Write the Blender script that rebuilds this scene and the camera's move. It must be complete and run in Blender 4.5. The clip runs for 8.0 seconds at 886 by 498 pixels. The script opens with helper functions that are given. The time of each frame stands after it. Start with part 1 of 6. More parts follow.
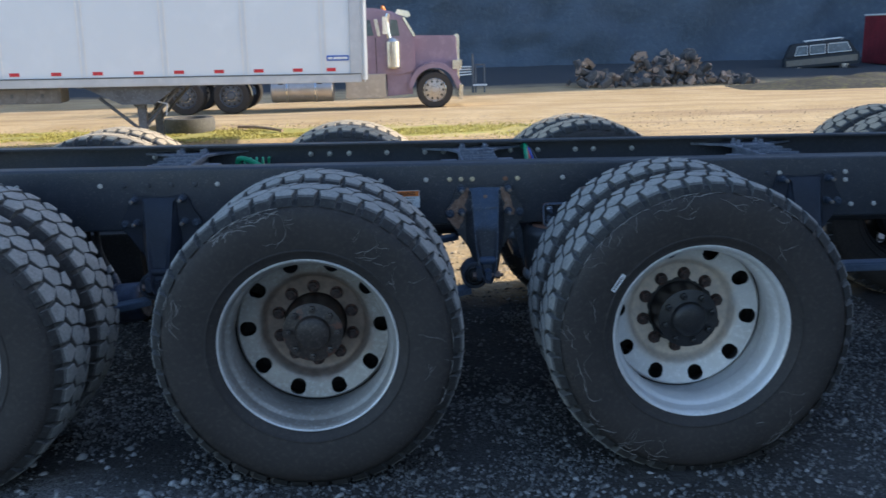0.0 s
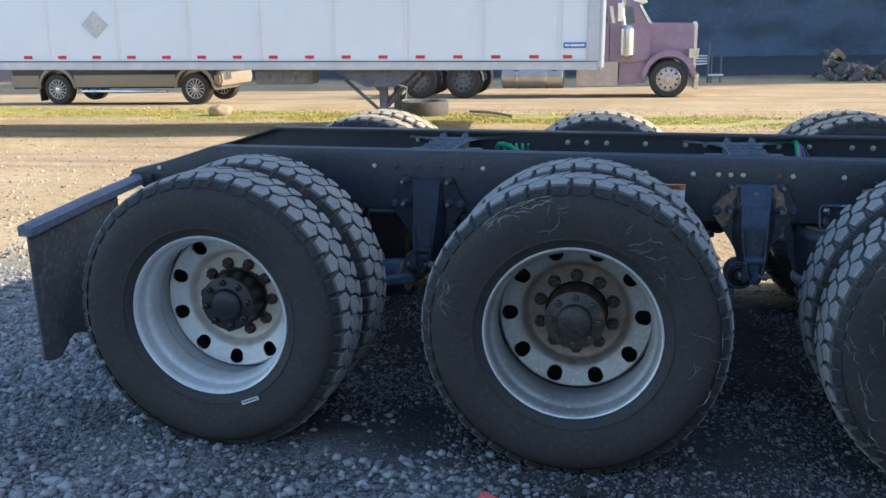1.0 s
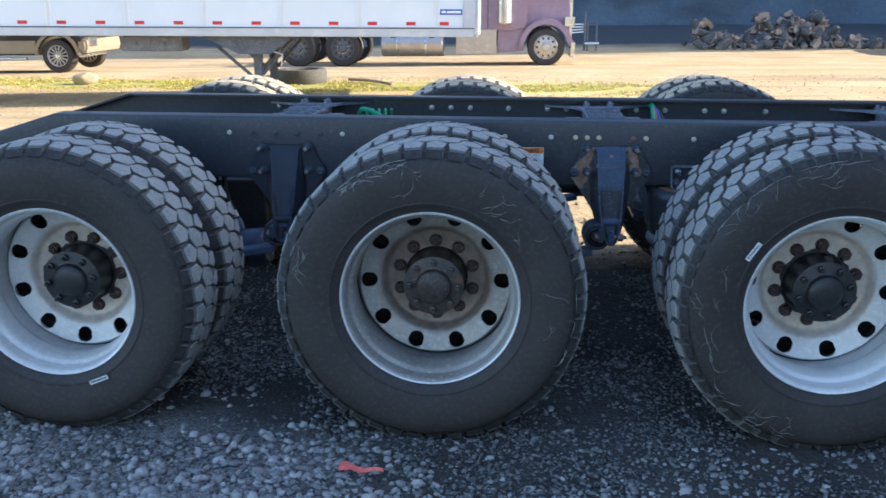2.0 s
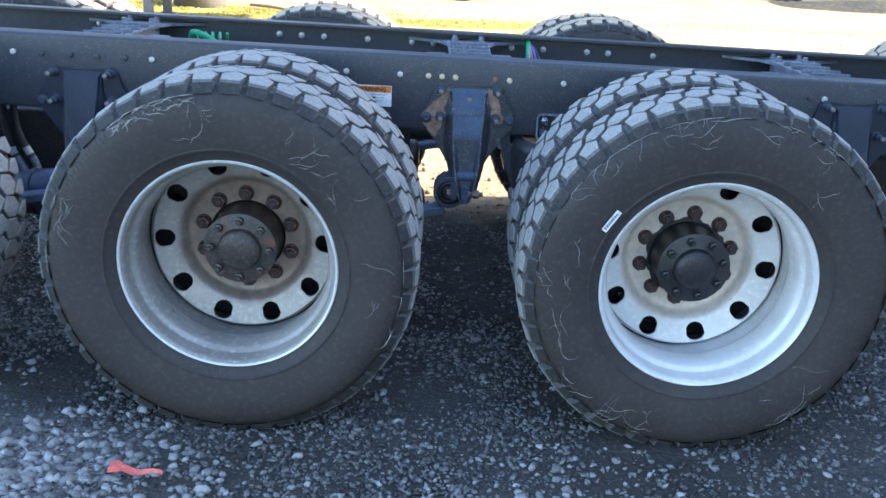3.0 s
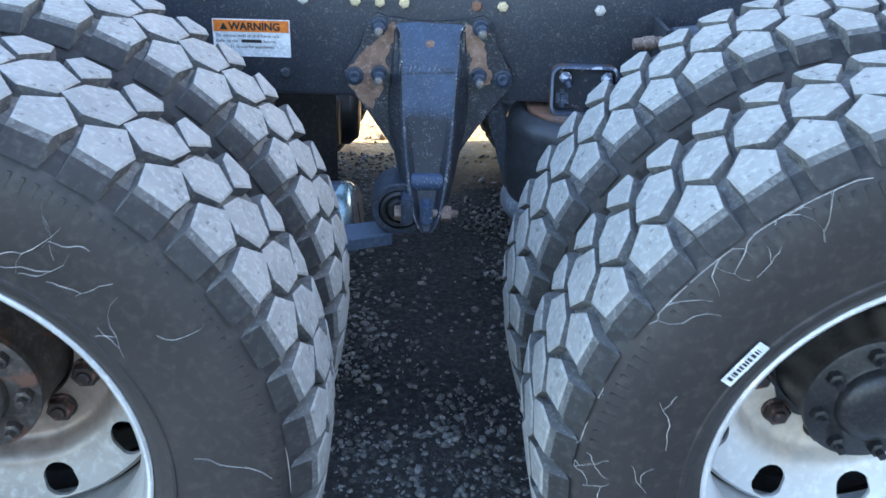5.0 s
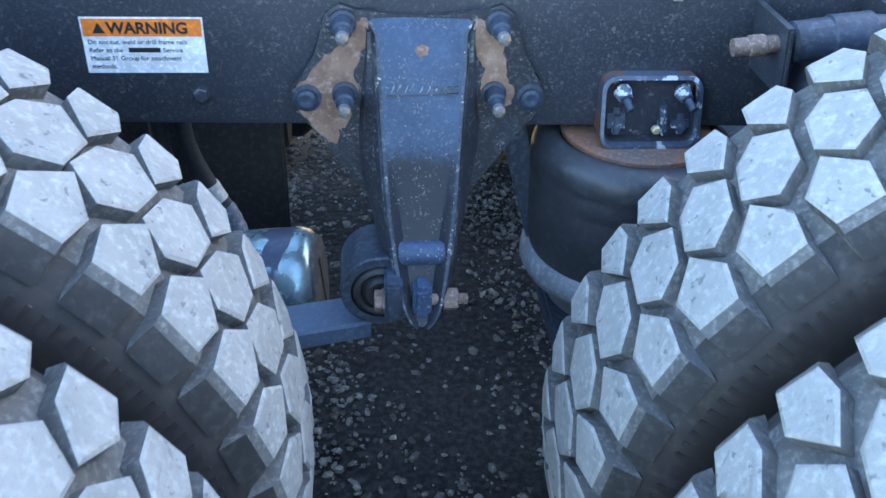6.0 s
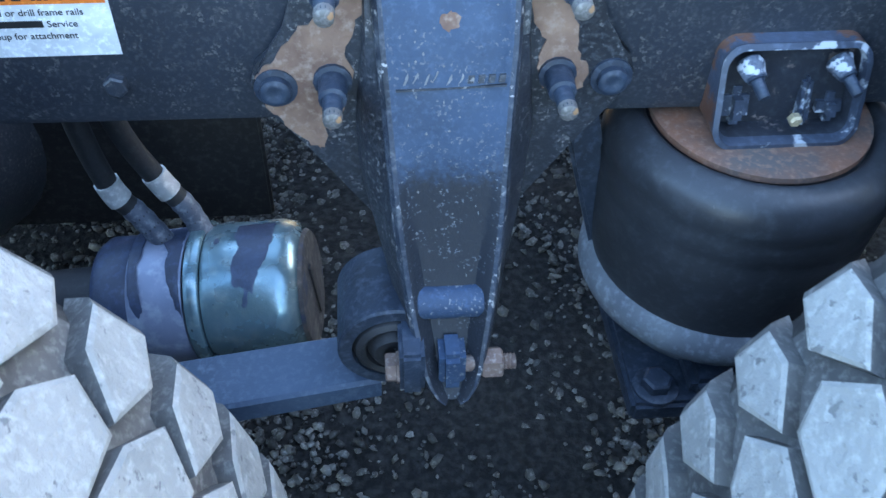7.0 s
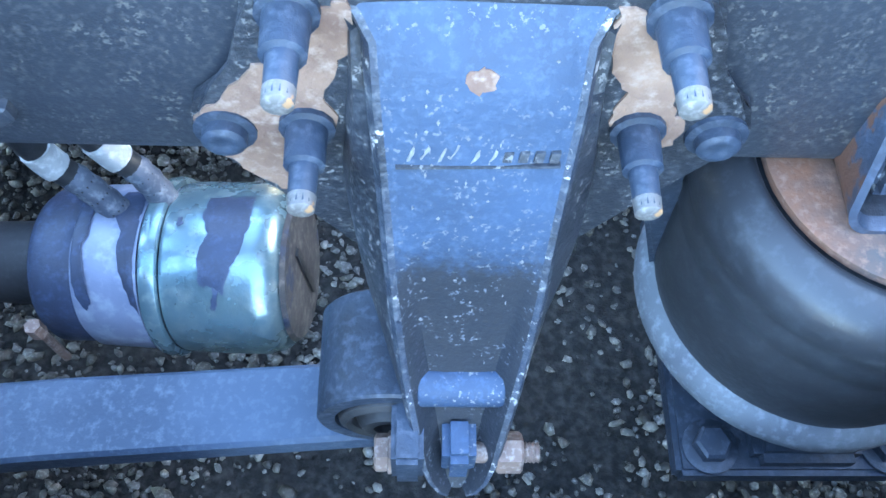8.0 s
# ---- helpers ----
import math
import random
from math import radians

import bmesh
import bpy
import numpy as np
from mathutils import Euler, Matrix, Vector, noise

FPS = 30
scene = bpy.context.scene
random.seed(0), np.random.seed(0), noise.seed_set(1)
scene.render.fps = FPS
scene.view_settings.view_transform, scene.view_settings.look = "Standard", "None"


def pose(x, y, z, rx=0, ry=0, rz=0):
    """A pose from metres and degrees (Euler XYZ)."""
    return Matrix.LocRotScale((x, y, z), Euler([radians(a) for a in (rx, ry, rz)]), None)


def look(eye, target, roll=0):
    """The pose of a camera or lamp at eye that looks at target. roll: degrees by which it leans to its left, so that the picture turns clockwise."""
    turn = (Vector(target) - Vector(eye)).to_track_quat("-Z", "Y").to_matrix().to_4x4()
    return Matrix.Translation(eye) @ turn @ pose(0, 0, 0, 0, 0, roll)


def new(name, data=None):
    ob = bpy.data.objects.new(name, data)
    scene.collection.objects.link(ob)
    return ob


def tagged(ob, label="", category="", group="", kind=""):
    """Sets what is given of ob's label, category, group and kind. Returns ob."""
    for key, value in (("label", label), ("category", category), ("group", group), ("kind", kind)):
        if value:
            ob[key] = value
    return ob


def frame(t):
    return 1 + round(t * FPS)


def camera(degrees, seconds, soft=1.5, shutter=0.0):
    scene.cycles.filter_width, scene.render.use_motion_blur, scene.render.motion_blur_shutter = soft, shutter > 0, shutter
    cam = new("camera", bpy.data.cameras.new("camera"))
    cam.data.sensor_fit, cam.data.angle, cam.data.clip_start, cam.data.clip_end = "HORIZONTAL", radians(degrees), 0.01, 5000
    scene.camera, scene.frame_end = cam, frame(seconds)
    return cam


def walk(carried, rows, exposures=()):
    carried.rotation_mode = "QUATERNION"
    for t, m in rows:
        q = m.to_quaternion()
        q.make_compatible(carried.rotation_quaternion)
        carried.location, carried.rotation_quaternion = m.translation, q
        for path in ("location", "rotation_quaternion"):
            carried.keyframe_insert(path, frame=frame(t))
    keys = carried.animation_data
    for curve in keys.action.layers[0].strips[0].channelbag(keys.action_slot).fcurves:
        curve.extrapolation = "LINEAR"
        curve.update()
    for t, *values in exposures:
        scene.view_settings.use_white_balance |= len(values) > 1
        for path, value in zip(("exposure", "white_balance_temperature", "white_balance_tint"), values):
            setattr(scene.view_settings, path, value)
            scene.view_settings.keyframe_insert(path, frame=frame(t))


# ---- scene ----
# camera: seconds, place, yaw to the left, pitch up, roll
cam = camera(52.94, 8.0, shutter=0.15)
ROWS = [
    (0.0, 0.367, -2.770, 1.490, -1.74, -13.67, -1.58),
    (0.5, 0.242, -2.773, 1.507, 6.72, -13.56, -1.78),
    (1.0, 0.183, -2.797, 1.503, 12.30, -14.17, -1.18),
    (1.5, 0.202, -2.796, 1.493, 11.10, -15.26, -0.82),
    (2.0, 0.280, -2.738, 1.477, 4.87, -16.23, -0.60),
    (2.2, 0.327, -2.671, 1.466, 3.05, -16.55, -0.04),
    (3.3, 0.597, -2.046, 1.379, -2.08, -21.52, 3.21),
    (3.5, 0.613, -1.922, 1.367, -2.96, -22.15, 3.15),
    (4.0, 0.682, -1.569, 1.329, -2.52, -23.43, 3.94),
    (4.5, 0.640, -1.196, 1.286, -1.82, -25.80, 3.15),
    (4.7, 0.626, -1.069, 1.294, -2.08, -26.84, 2.58),
    (5.8, 0.600, -0.358, 1.252, -3.87, -32.39, 2.44),
    (6.0, 0.581, -0.250, 1.254, -5.92, -34.35, 2.34),
    (6.5, 0.598, -0.028, 1.244, -7.83, -38.74, 3.78),
    (7.0, 0.588, 0.175, 1.213, -5.98, -45.82, 1.65),
    (7.5, 0.595, 0.366, 1.219, -3.47, -55.08, 0.92),
    (8.0, 0.621, 0.497, 1.193, -3.32, -61.69, 3.45),
]
EXPOSURES = [(0.0, 0.93, 5800, 10), (1.0, 1.1, 5750, 10), (1.5, 1.22, 5775, 10), (2.0, 1.53, 5800, 10), (2.2, 1.62, 5850, 10), (3.5, 2.78, 6150, 11), (4.7, 2.83, 6350, 11), (5.8, 3.14, 6150, 9), (6.5, 3.35, 6100, 7), (7.0, 3.35, 6100, 6), (7.5, 3.95, 6080, 5.5), (8.0, 4.55, 6050, 5)]
walk(cam, [(t, pose(x, y, z, 90 + pitch, 0, yaw) @ pose(0, 0, 0, 0, 0, roll)) for t, x, y, z, yaw, pitch, roll in ROWS], EXPOSURES)

# daylight: low sun from the front of the parked truck, a little from behind it
SUN_EL, SUN_X, SUN_Y = radians(25), 0.993, 0.12
sky_world = bpy.data.worlds.new("sky")
scene.world = sky_world
sky_world.use_nodes = True
nt = sky_world.node_tree
sky = nt.nodes.new("ShaderNodeTexSky")
sky.sky_type, sky.sun_disc = "NISHITA", False
sky.sun_elevation, sky.sun_rotation = SUN_EL, math.atan2(SUN_X, SUN_Y)
back = nt.nodes["Background"]
nt.links.new(sky.outputs[0], back.inputs[0])
back.inputs[1].default_value = 0.17
sun = new("sun", bpy.data.lights.new("sun", "SUN"))
sun.data.energy, sun.data.angle, sun.data.color = 4.3, radians(0.5), (1.0, 0.84, 0.62)
sun.matrix_world = look((0, 0, 0), (-SUN_X * math.cos(SUN_EL), -SUN_Y * math.cos(SUN_EL), -math.sin(SUN_EL)))

# ---- materials ----


def material(name, base, rough=0.6, metal=0.0, dark=None, light=None, scale=8.0, fine=60.0, bump=0.2, spots=None, spot_scale=5.0, spot_at=0.62, coat=0.0, spec=0.5, per_piece=0.0, flecks=None, fleck_scale=120.0, fleck_at=0.2, worn_below=None, ring_stain=None):
    """A procedural surface: two scales of variation between dark and light, patches of another colour, fine relief."""
    mat = bpy.data.materials.new(name)
    mat.use_nodes = True
    tree = mat.node_tree
    bsdf = tree.nodes["Principled BSDF"]
    link = tree.links.new
    coord = tree.nodes.new("ShaderNodeTexCoord").outputs["Object"]

    def noise_of(size, detail=4.0, shift=0.0):
        n = tree.nodes.new("ShaderNodeTexNoise")
        n.inputs["Scale"].default_value, n.inputs["Detail"].default_value = size, detail
        n.inputs["Roughness"].default_value = 0.6
        if shift:
            m = tree.nodes.new("ShaderNodeMapping")
            m.inputs["Location"].default_value = (shift, shift * 0.7, -shift)
            link(coord, m.inputs[0])
            link(m.outputs[0], n.inputs["Vector"])
        else:
            link(coord, n.inputs["Vector"])
        return n.outputs["Fac"]

    def ramp_of(value, lo, hi):
        r = tree.nodes.new("ShaderNodeMapRange")
        r.inputs["From Min"].default_value, r.inputs["From Max"].default_value = lo, hi
        link(value, r.inputs["Value"])
        return r.outputs[0]

    def mix(fac, a, b):
        m = tree.nodes.new("ShaderNodeMix")
        m.data_type = "RGBA"
        for socket, v in ((m.inputs[0], fac), (m.inputs[6], a), (m.inputs[7], b)):
            if isinstance(v, (tuple, list)):
                socket.default_value = (*v, 1)
            elif isinstance(v, float):
                socket.default_value = v
            else:
                link(v, socket)
        return m.outputs[2]

    dark = dark or tuple(c * 0.65 for c in base)
    light = light or tuple(min(1.0, c * 1.35) for c in base)
    colour = mix(ramp_of(noise_of(scale), 0.35, 0.68), dark, base)
    colour = mix(ramp_of(noise_of(fine, 3.0, 3.1), 0.5, 0.75), colour, light)
    if per_piece:
        info = tree.nodes.new("ShaderNodeNewGeometry").outputs["Random Per Island"]
        hsv = tree.nodes.new("ShaderNodeHueSaturation")
        link(ramp_of(info, -1.0 / max(per_piece, 1e-3) * 0.5 + 0.5, 1.0 / max(per_piece, 1e-3) * 0.5 + 0.5), hsv.inputs["Value"])
        scaled = tree.nodes.new("ShaderNodeMapRange")
        scaled.inputs["To Min"].default_value, scaled.inputs["To Max"].default_value = 1 - per_piece, 1 + per_piece
        link(info, scaled.inputs["Value"])
        link(scaled.outputs[0], hsv.inputs["Value"])
        link(colour, hsv.inputs["Color"])
        colour = hsv.outputs[0]
    rough_value = None
    if spots:
        at = ramp_of(noise_of(spot_scale, 6.0, 7.7), spot_at, spot_at + 0.04)
        colour = mix(at, colour, spots)
        if metal > 0:
            m = tree.nodes.new("ShaderNodeMapRange")
            m.inputs["To Min"].default_value, m.inputs["To Max"].default_value = metal, 0.0
            link(at, m.inputs["Value"])
            link(m.outputs[0], bsdf.inputs["Metallic"])
    if worn_below:
        # paint gone below a ragged line: level, spread and the bare colour
        level, spread, bare = worn_below
        height = tree.nodes.new("ShaderNodeSeparateXYZ")
        link(coord, height.inputs[0])
        line = tree.nodes.new("ShaderNodeMath")
        line.operation = "MULTIPLY_ADD"
        line.inputs[1].default_value = spread * 3
        link(noise_of(150.0, 6.0, 4.4), line.inputs[0])
        link(height.outputs[2], line.inputs[2])
        colour = mix(ramp_of(line.outputs[0], level + spread * 2.2, level + spread * 0.8), colour, bare)
    if ring_stain:
        # a stain spread round the y axis: radius, spread, strength and colour
        radius, spread, strength, tint = ring_stain
        flat = tree.nodes.new("ShaderNodeVectorMath")
        flat.operation = "MULTIPLY"
        flat.inputs[1].default_value = (1, 0, 1)
        link(coord, flat.inputs[0])
        far = tree.nodes.new("ShaderNodeVectorMath")
        far.operation = "LENGTH"
        link(flat.outputs[0], far.inputs[0])
        ragged = tree.nodes.new("ShaderNodeMath")
        ragged.operation = "MULTIPLY_ADD"
        ragged.inputs[1].default_value = spread * 2.4
        link(noise_of(13.0, 5.0, 6.3), ragged.inputs[0])
        link(far.outputs["Value"], ragged.inputs[2])
        held = tree.nodes.new("ShaderNodeMath")
        held.operation = "MULTIPLY"
        held.inputs[1].default_value = strength
        link(ramp_of(ragged.outputs[0], radius + spread * 1.9, radius + spread * 0.5), held.inputs[0])
        colour = mix(held.outputs[0], colour, mix(ramp_of(noise_of(34.0, 5.0, 8.2), 0.38, 0.66), tint, tuple(c * 0.62 for c in tint)))
    if flecks:
        near = ramp_of(noise_of(fleck_scale * 0.8, 5.0, 9.1), 0.68 - 0.4 * fleck_at, 0.73 - 0.4 * fleck_at)
        some = ramp_of(noise_of(fleck_scale * 0.16, 3.0, 2.2), 0.47, 0.56)
        both = tree.nodes.new("ShaderNodeMath")
        both.operation = "MULTIPLY"
        link(near, both.inputs[0])
        link(some, both.inputs[1])
        colour = mix(both.outputs[0], colour, flecks)
    link(colour, bsdf.inputs["Base Color"])
    if not (spots and metal > 0):
        bsdf.inputs["Metallic"].default_value = metal
    r = tree.nodes.new("ShaderNodeMapRange")
    r.inputs["To Min"].default_value, r.inputs["To Max"].default_value = max(0.05, rough - 0.12), min(1.0, rough + 0.15)
    link(noise_of(scale * 2.3, 4.0, 1.3), r.inputs["Value"])
    link(r.outputs[0], bsdf.inputs["Roughness"])
    bsdf.inputs["Coat Weight"].default_value = coat
    bsdf.inputs["Specular IOR Level"].default_value = spec
    if bump:
        b = tree.nodes.new("ShaderNodeBump")
        b.inputs["Strength"].default_value, b.inputs["Distance"].default_value = bump, 0.4 / fine
        link(noise_of(fine * 1.4, 5.0, 5.0), b.inputs["Height"])
        link(b.outputs[0], bsdf.inputs["Normal"])
    return mat


# darker than the sidewall: shade between the duals is in this colour
SHOULDER = material("shaded_shoulder_rubber", (0.034, 0.032, 0.03), 0.75, dark=(0.022, 0.021, 0.02), light=(0.058, 0.054, 0.05), scale=14, fine=90, bump=0.3)
RUBBER = material("rubber", (0.046, 0.0395, 0.036), 0.6, dark=(0.031, 0.0275, 0.026), light=(0.062, 0.053, 0.047), scale=3.0, fine=70, bump=0.12, spec=0.38)
DUSTY_RUBBER = material("dusty_rubber", (0.1, 0.094, 0.084), 0.9, dark=(0.065, 0.062, 0.057), light=(0.14, 0.13, 0.117), scale=4, fine=30, bump=0.3)
TREAD_TOP = material("worn_tread", (0.325, 0.315, 0.29), 0.9, dark=(0.25, 0.245, 0.225), light=(0.405, 0.395, 0.365), scale=16, fine=110, bump=0.9, spots=(0.16, 0.157, 0.15), spot_scale=70, spot_at=0.615)
TREAD_SIDE = material("tread_groove", (0.13, 0.127, 0.12), 0.92, dark=(0.075, 0.073, 0.07), light=(0.2, 0.194, 0.182), scale=22, fine=150, bump=0.4)
STEEL_WHEEL = material("wheel_steel", (0.7, 0.695, 0.68), 0.34, 0.1, dark=(0.57, 0.55, 0.515), light=(0.76, 0.75, 0.73), scale=4, fine=60, bump=0.03, spots=(0.45, 0.38, 0.3), spot_scale=26, spot_at=0.74, ring_stain=(0.198, 0.022, 0.62, (0.7, 0.54, 0.38)))
STEEL_DIRTY = material("wheel_steel_dull", (0.4, 0.378, 0.345), 0.38, 0.2, dark=(0.28, 0.26, 0.23), light=(0.48, 0.465, 0.44), scale=3.5, fine=70, bump=0.05, spots=(0.2, 0.15, 0.12), spot_scale=22, spot_at=0.68, ring_stain=(0.2, 0.03, 0.92, (0.26, 0.19, 0.145)))
STEEL_LIP = material("rubbed_rim_edge", (0.8, 0.79, 0.77), 0.35, 0.2, dark=(0.6, 0.58, 0.55), light=(0.88, 0.87, 0.85), scale=9, fine=90, bump=0.05)
# near-black steel: the shade inside the wheels is put into this colour
STEEL_INNER = material("shaded_inner_steel", (0.03, 0.027, 0.025), 0.8, dark=(0.018, 0.016, 0.015), light=(0.055, 0.05, 0.046), scale=9, fine=90, bump=0.3)
HUB_BLACK = material("hub_black", (0.022, 0.022, 0.024), 0.38, dark=(0.013, 0.013, 0.014), light=(0.05, 0.045, 0.04), scale=20, fine=150, bump=0.3)
HUB_RUST = material("hub_rusty", (0.058, 0.045, 0.039), 0.42, dark=(0.028, 0.023, 0.02), light=(0.12, 0.095, 0.08), scale=18, fine=110, bump=0.3, spots=(0.13, 0.06, 0.04), spot_scale=16, spot_at=0.56)
NUT = material("nut_dark", (0.04, 0.026, 0.023), 0.5, 0.1, scale=30, fine=200, bump=0.2, spots=(0.13, 0.062, 0.046), spot_scale=40, spot_at=0.53)
FRAME = material("frame_paint", (0.038, 0.044, 0.058), 0.38, dark=(0.028, 0.032, 0.04), light=(0.075, 0.078, 0.084), scale=4, fine=230, bump=0.2, flecks=(0.115, 0.113, 0.11), fleck_scale=270, fleck_at=0.25)
CAST_BLUE = material("hanger_paint", (0.045, 0.072, 0.125), 0.48, spec=0.35, dark=(0.032, 0.052, 0.095), light=(0.06, 0.095, 0.165), scale=9, fine=170, bump=0.3, flecks=(0.22, 0.225, 0.23), fleck_scale=300, fleck_at=0.26)
HANGER_FACE = material("hanger_face_paint", (0.045, 0.074, 0.128), 0.48, spec=0.35, dark=(0.033, 0.051, 0.085), light=(0.066, 0.096, 0.15), scale=16, fine=170, bump=0.35, flecks=(0.13, 0.138, 0.155), fleck_scale=340, fleck_at=0.26, worn_below=(0.714, 0.016, (0.026, 0.029, 0.036)))
CAST_DARK = material("hanger_dark", (0.03, 0.034, 0.043), 0.45, dark=(0.017, 0.019, 0.024), light=(0.075, 0.08, 0.09), scale=9, fine=160, bump=0.5, flecks=(0.19, 0.185, 0.18), fleck_scale=300, fleck_at=0.28)
CAST_RIM = material("hanger_rim", (0.04, 0.052, 0.078), 0.45, dark=(0.02, 0.025, 0.035), light=(0.12, 0.13, 0.145), scale=12, fine=120, bump=0.6, flecks=(0.42, 0.4, 0.38), fleck_scale=230, fleck_at=0.3)
# darker copy of the hanger paint, with the shade on these hangers in it
SHADED_PAINT = material("hanger_shaded_paint", (0.019, 0.025, 0.04), 0.5, spec=0.35, dark=(0.014, 0.018, 0.028), light=(0.03, 0.036, 0.05), scale=9, fine=150, bump=0.25)
# far tread: the warm sun on its dust is put into the tan
TREAD_TAN = material("sun_tinted_tread", (0.45, 0.37, 0.26), 0.92, dark=(0.34, 0.28, 0.2), light=(0.55, 0.47, 0.35), scale=14, fine=100, bump=0.5)
# the eye's blue is darkened for mud and for the shade on it
EYE_DARK = material("spring_eye_paint", (0.031, 0.046, 0.074), 0.5, dark=(0.018, 0.024, 0.036), light=(0.07, 0.085, 0.115), scale=12, fine=120, bump=0.3)
OLD_BOLT = material("old_bolt", (0.2, 0.135, 0.105), 0.65, 0.2, dark=(0.13, 0.09, 0.075), light=(0.34, 0.28, 0.24), scale=40, fine=220, bump=0.4)
BOLT = material("bolt_zinc", (0.55, 0.53, 0.49), 0.4, 0.4, scale=40, fine=250, bump=0.1)
BOLT_BRASS = material("bolt_brassy", (0.6, 0.5, 0.32), 0.4, 0.4, scale=40, fine=250, bump=0.1)

# ---- building blocks ----
MESHES = {}


def finish(bm, smooth=None):
    bmesh.ops.recalc_face_normals(bm, faces=bm.faces)
    if smooth is not None:
        for f in bm.faces:
            f.smooth = True
        for e in bm.edges:
            if len(e.link_faces) == 2 and e.calc_face_angle(0) > radians(smooth):
                e.smooth = False


def part(name, bm, mat, parent=None, label="", m=None, smooth=35, normals=True):
    """Links a bmesh as one mesh object, under a thing or a part if one is given."""
    mesh = bpy.data.meshes.new(name)
    if normals:
        finish(bm, smooth)
    bm.to_mesh(mesh)
    bm.free()
    for one in mat if isinstance(mat, (list, tuple)) else [mat]:
        mesh.materials.append(one)
    return put(name, mesh, parent, label, m)


def put(name, mesh, parent=None, label="", m=None):
    ob = new(name, mesh)
    if parent:
        ob.parent = parent
    if m is not None:
        ob.matrix_basis = m
    if label:
        ob["label"] = label
    return ob


def thing(name, label, category, m=None, group="", kind=""):
    ob = tagged(new(name), label, category, group, kind)
    if m is not None:
        ob.matrix_basis = m
    return ob


def lathe(profile, seg=64, axis="y", close=False, bm=None, start=0.0):
    """A turned body. profile: (along, radius) pairs."""
    bm = bm or bmesh.new()
    rings = []
    for a, r in profile:
        ring = []
        for k in range(seg):
            c, s = math.cos(start + 2 * math.pi * k / seg), math.sin(start + 2 * math.pi * k / seg)
            co = {"y": (r * c, a, r * s), "x": (a, r * c, r * s), "z": (r * c, r * s, a)}[axis]
            ring.append(bm.verts.new(co))
        rings.append(ring)
    for a, b in zip(rings, rings[1:] + ([rings[0]] if close else [])):
        for k in range(seg):
            bm.faces.new((a[k], a[(k + 1) % seg], b[(k + 1) % seg], b[k]))
    return bm, rings


def capped(profile, seg=32, axis="y", bm=None, start=0.0):
    bm, rings = lathe(profile, seg, axis, bm=bm, start=start)
    bm.faces.new(rings[0])
    bm.faces.new(rings[-1][::-1])
    return bm


def box(bm, x0, x1, y0, y1, z0, z1, bevel=0.0, m=None):
    made = bmesh.ops.create_cube(bm, size=1)["verts"]
    bmesh.ops.scale(bm, vec=(x1 - x0, y1 - y0, z1 - z0), verts=made)
    bmesh.ops.translate(bm, vec=((x0 + x1) / 2, (y0 + y1) / 2, (z0 + z1) / 2), verts=made)
    if bevel:
        edges = list({e for v in made for e in v.link_edges})
        made = list({v for f in bmesh.ops.bevel(bm, geom=edges, offset=bevel, segments=2, affect="EDGES")["faces"] for v in f.verts} | {v for v in made if v.is_valid})
    if m is not None:
        bmesh.ops.transform(bm, matrix=m, verts=[v for v in made if v.is_valid])
    return bm


def slab(outline, y0, y1, bm=None, bevel=0.0):
    """An outline of (x, z) pairs, extruded from y0 to y1."""
    bm = bm or bmesh.new()
    a = [bm.verts.new((x, y0, z)) for x, z in outline]
    b = [bm.verts.new((x, y1, z)) for x, z in outline]
    n = len(outline)
    faces = [bm.faces.new(a), bm.faces.new(b[::-1])]
    faces += [bm.faces.new((a[k], b[k], b[(k + 1) % n], a[(k + 1) % n])) for k in range(n)]
    if bevel:
        bmesh.ops.bevel(bm, geom=list(faces[0].edges), offset=bevel, segments=2, affect="EDGES")
    return bm


def tube(points, radius, seg=10, bm=None):
    """A round bar or hose along points."""
    bm = bm or bmesh.new()
    pts = [Vector(p) for p in points]
    rings, side = [], None
    for k, p in enumerate(pts):
        d = (pts[min(k + 1, len(pts) - 1)] - pts[max(k - 1, 0)]).normalized()
        side = (side - d * side.dot(d)).normalized() if side else d.orthogonal().normalized()
        up = d.cross(side)
        r = radius[k] if isinstance(radius, (list, tuple)) else radius
        rings.append([bm.verts.new(p + (side * math.cos(2 * math.pi * j / seg) + up * math.sin(2 * math.pi * j / seg)) * r) for j in range(seg)])
    for a, b in zip(rings, rings[1:]):
        for j in range(seg):
            bm.faces.new((a[j], a[(j + 1) % seg], b[(j + 1) % seg], b[j]))
    bm.faces.new(rings[0][::-1])
    bm.faces.new(rings[-1])
    return bm


def bent(points, steps=6):
    """A smooth line through points."""
    pts = [Vector(p) for p in points]
    pts = [pts[0] * 2 - pts[1], *pts, pts[-1] * 2 - pts[-2]]
    out = []
    for a, b, c, d in zip(pts, pts[1:], pts[2:], pts[3:]):
        for k in range(steps):
            t = k / steps
            out.append(0.5 * ((2 * b) + (c - a) * t + (2 * a - 5 * b + 4 * c - d) * t * t + (3 * b - a - 3 * c + d) * t ** 3))
    return out + [pts[-2]]


# ---- ground ----


LEVELS = ((3.0, 0.0), (11.5, -0.32), (14.0, -0.36), (18.5, -0.375), (22.5, -0.565), (28.0, -0.7), (33.0, -0.7), (500.0, 13.0))


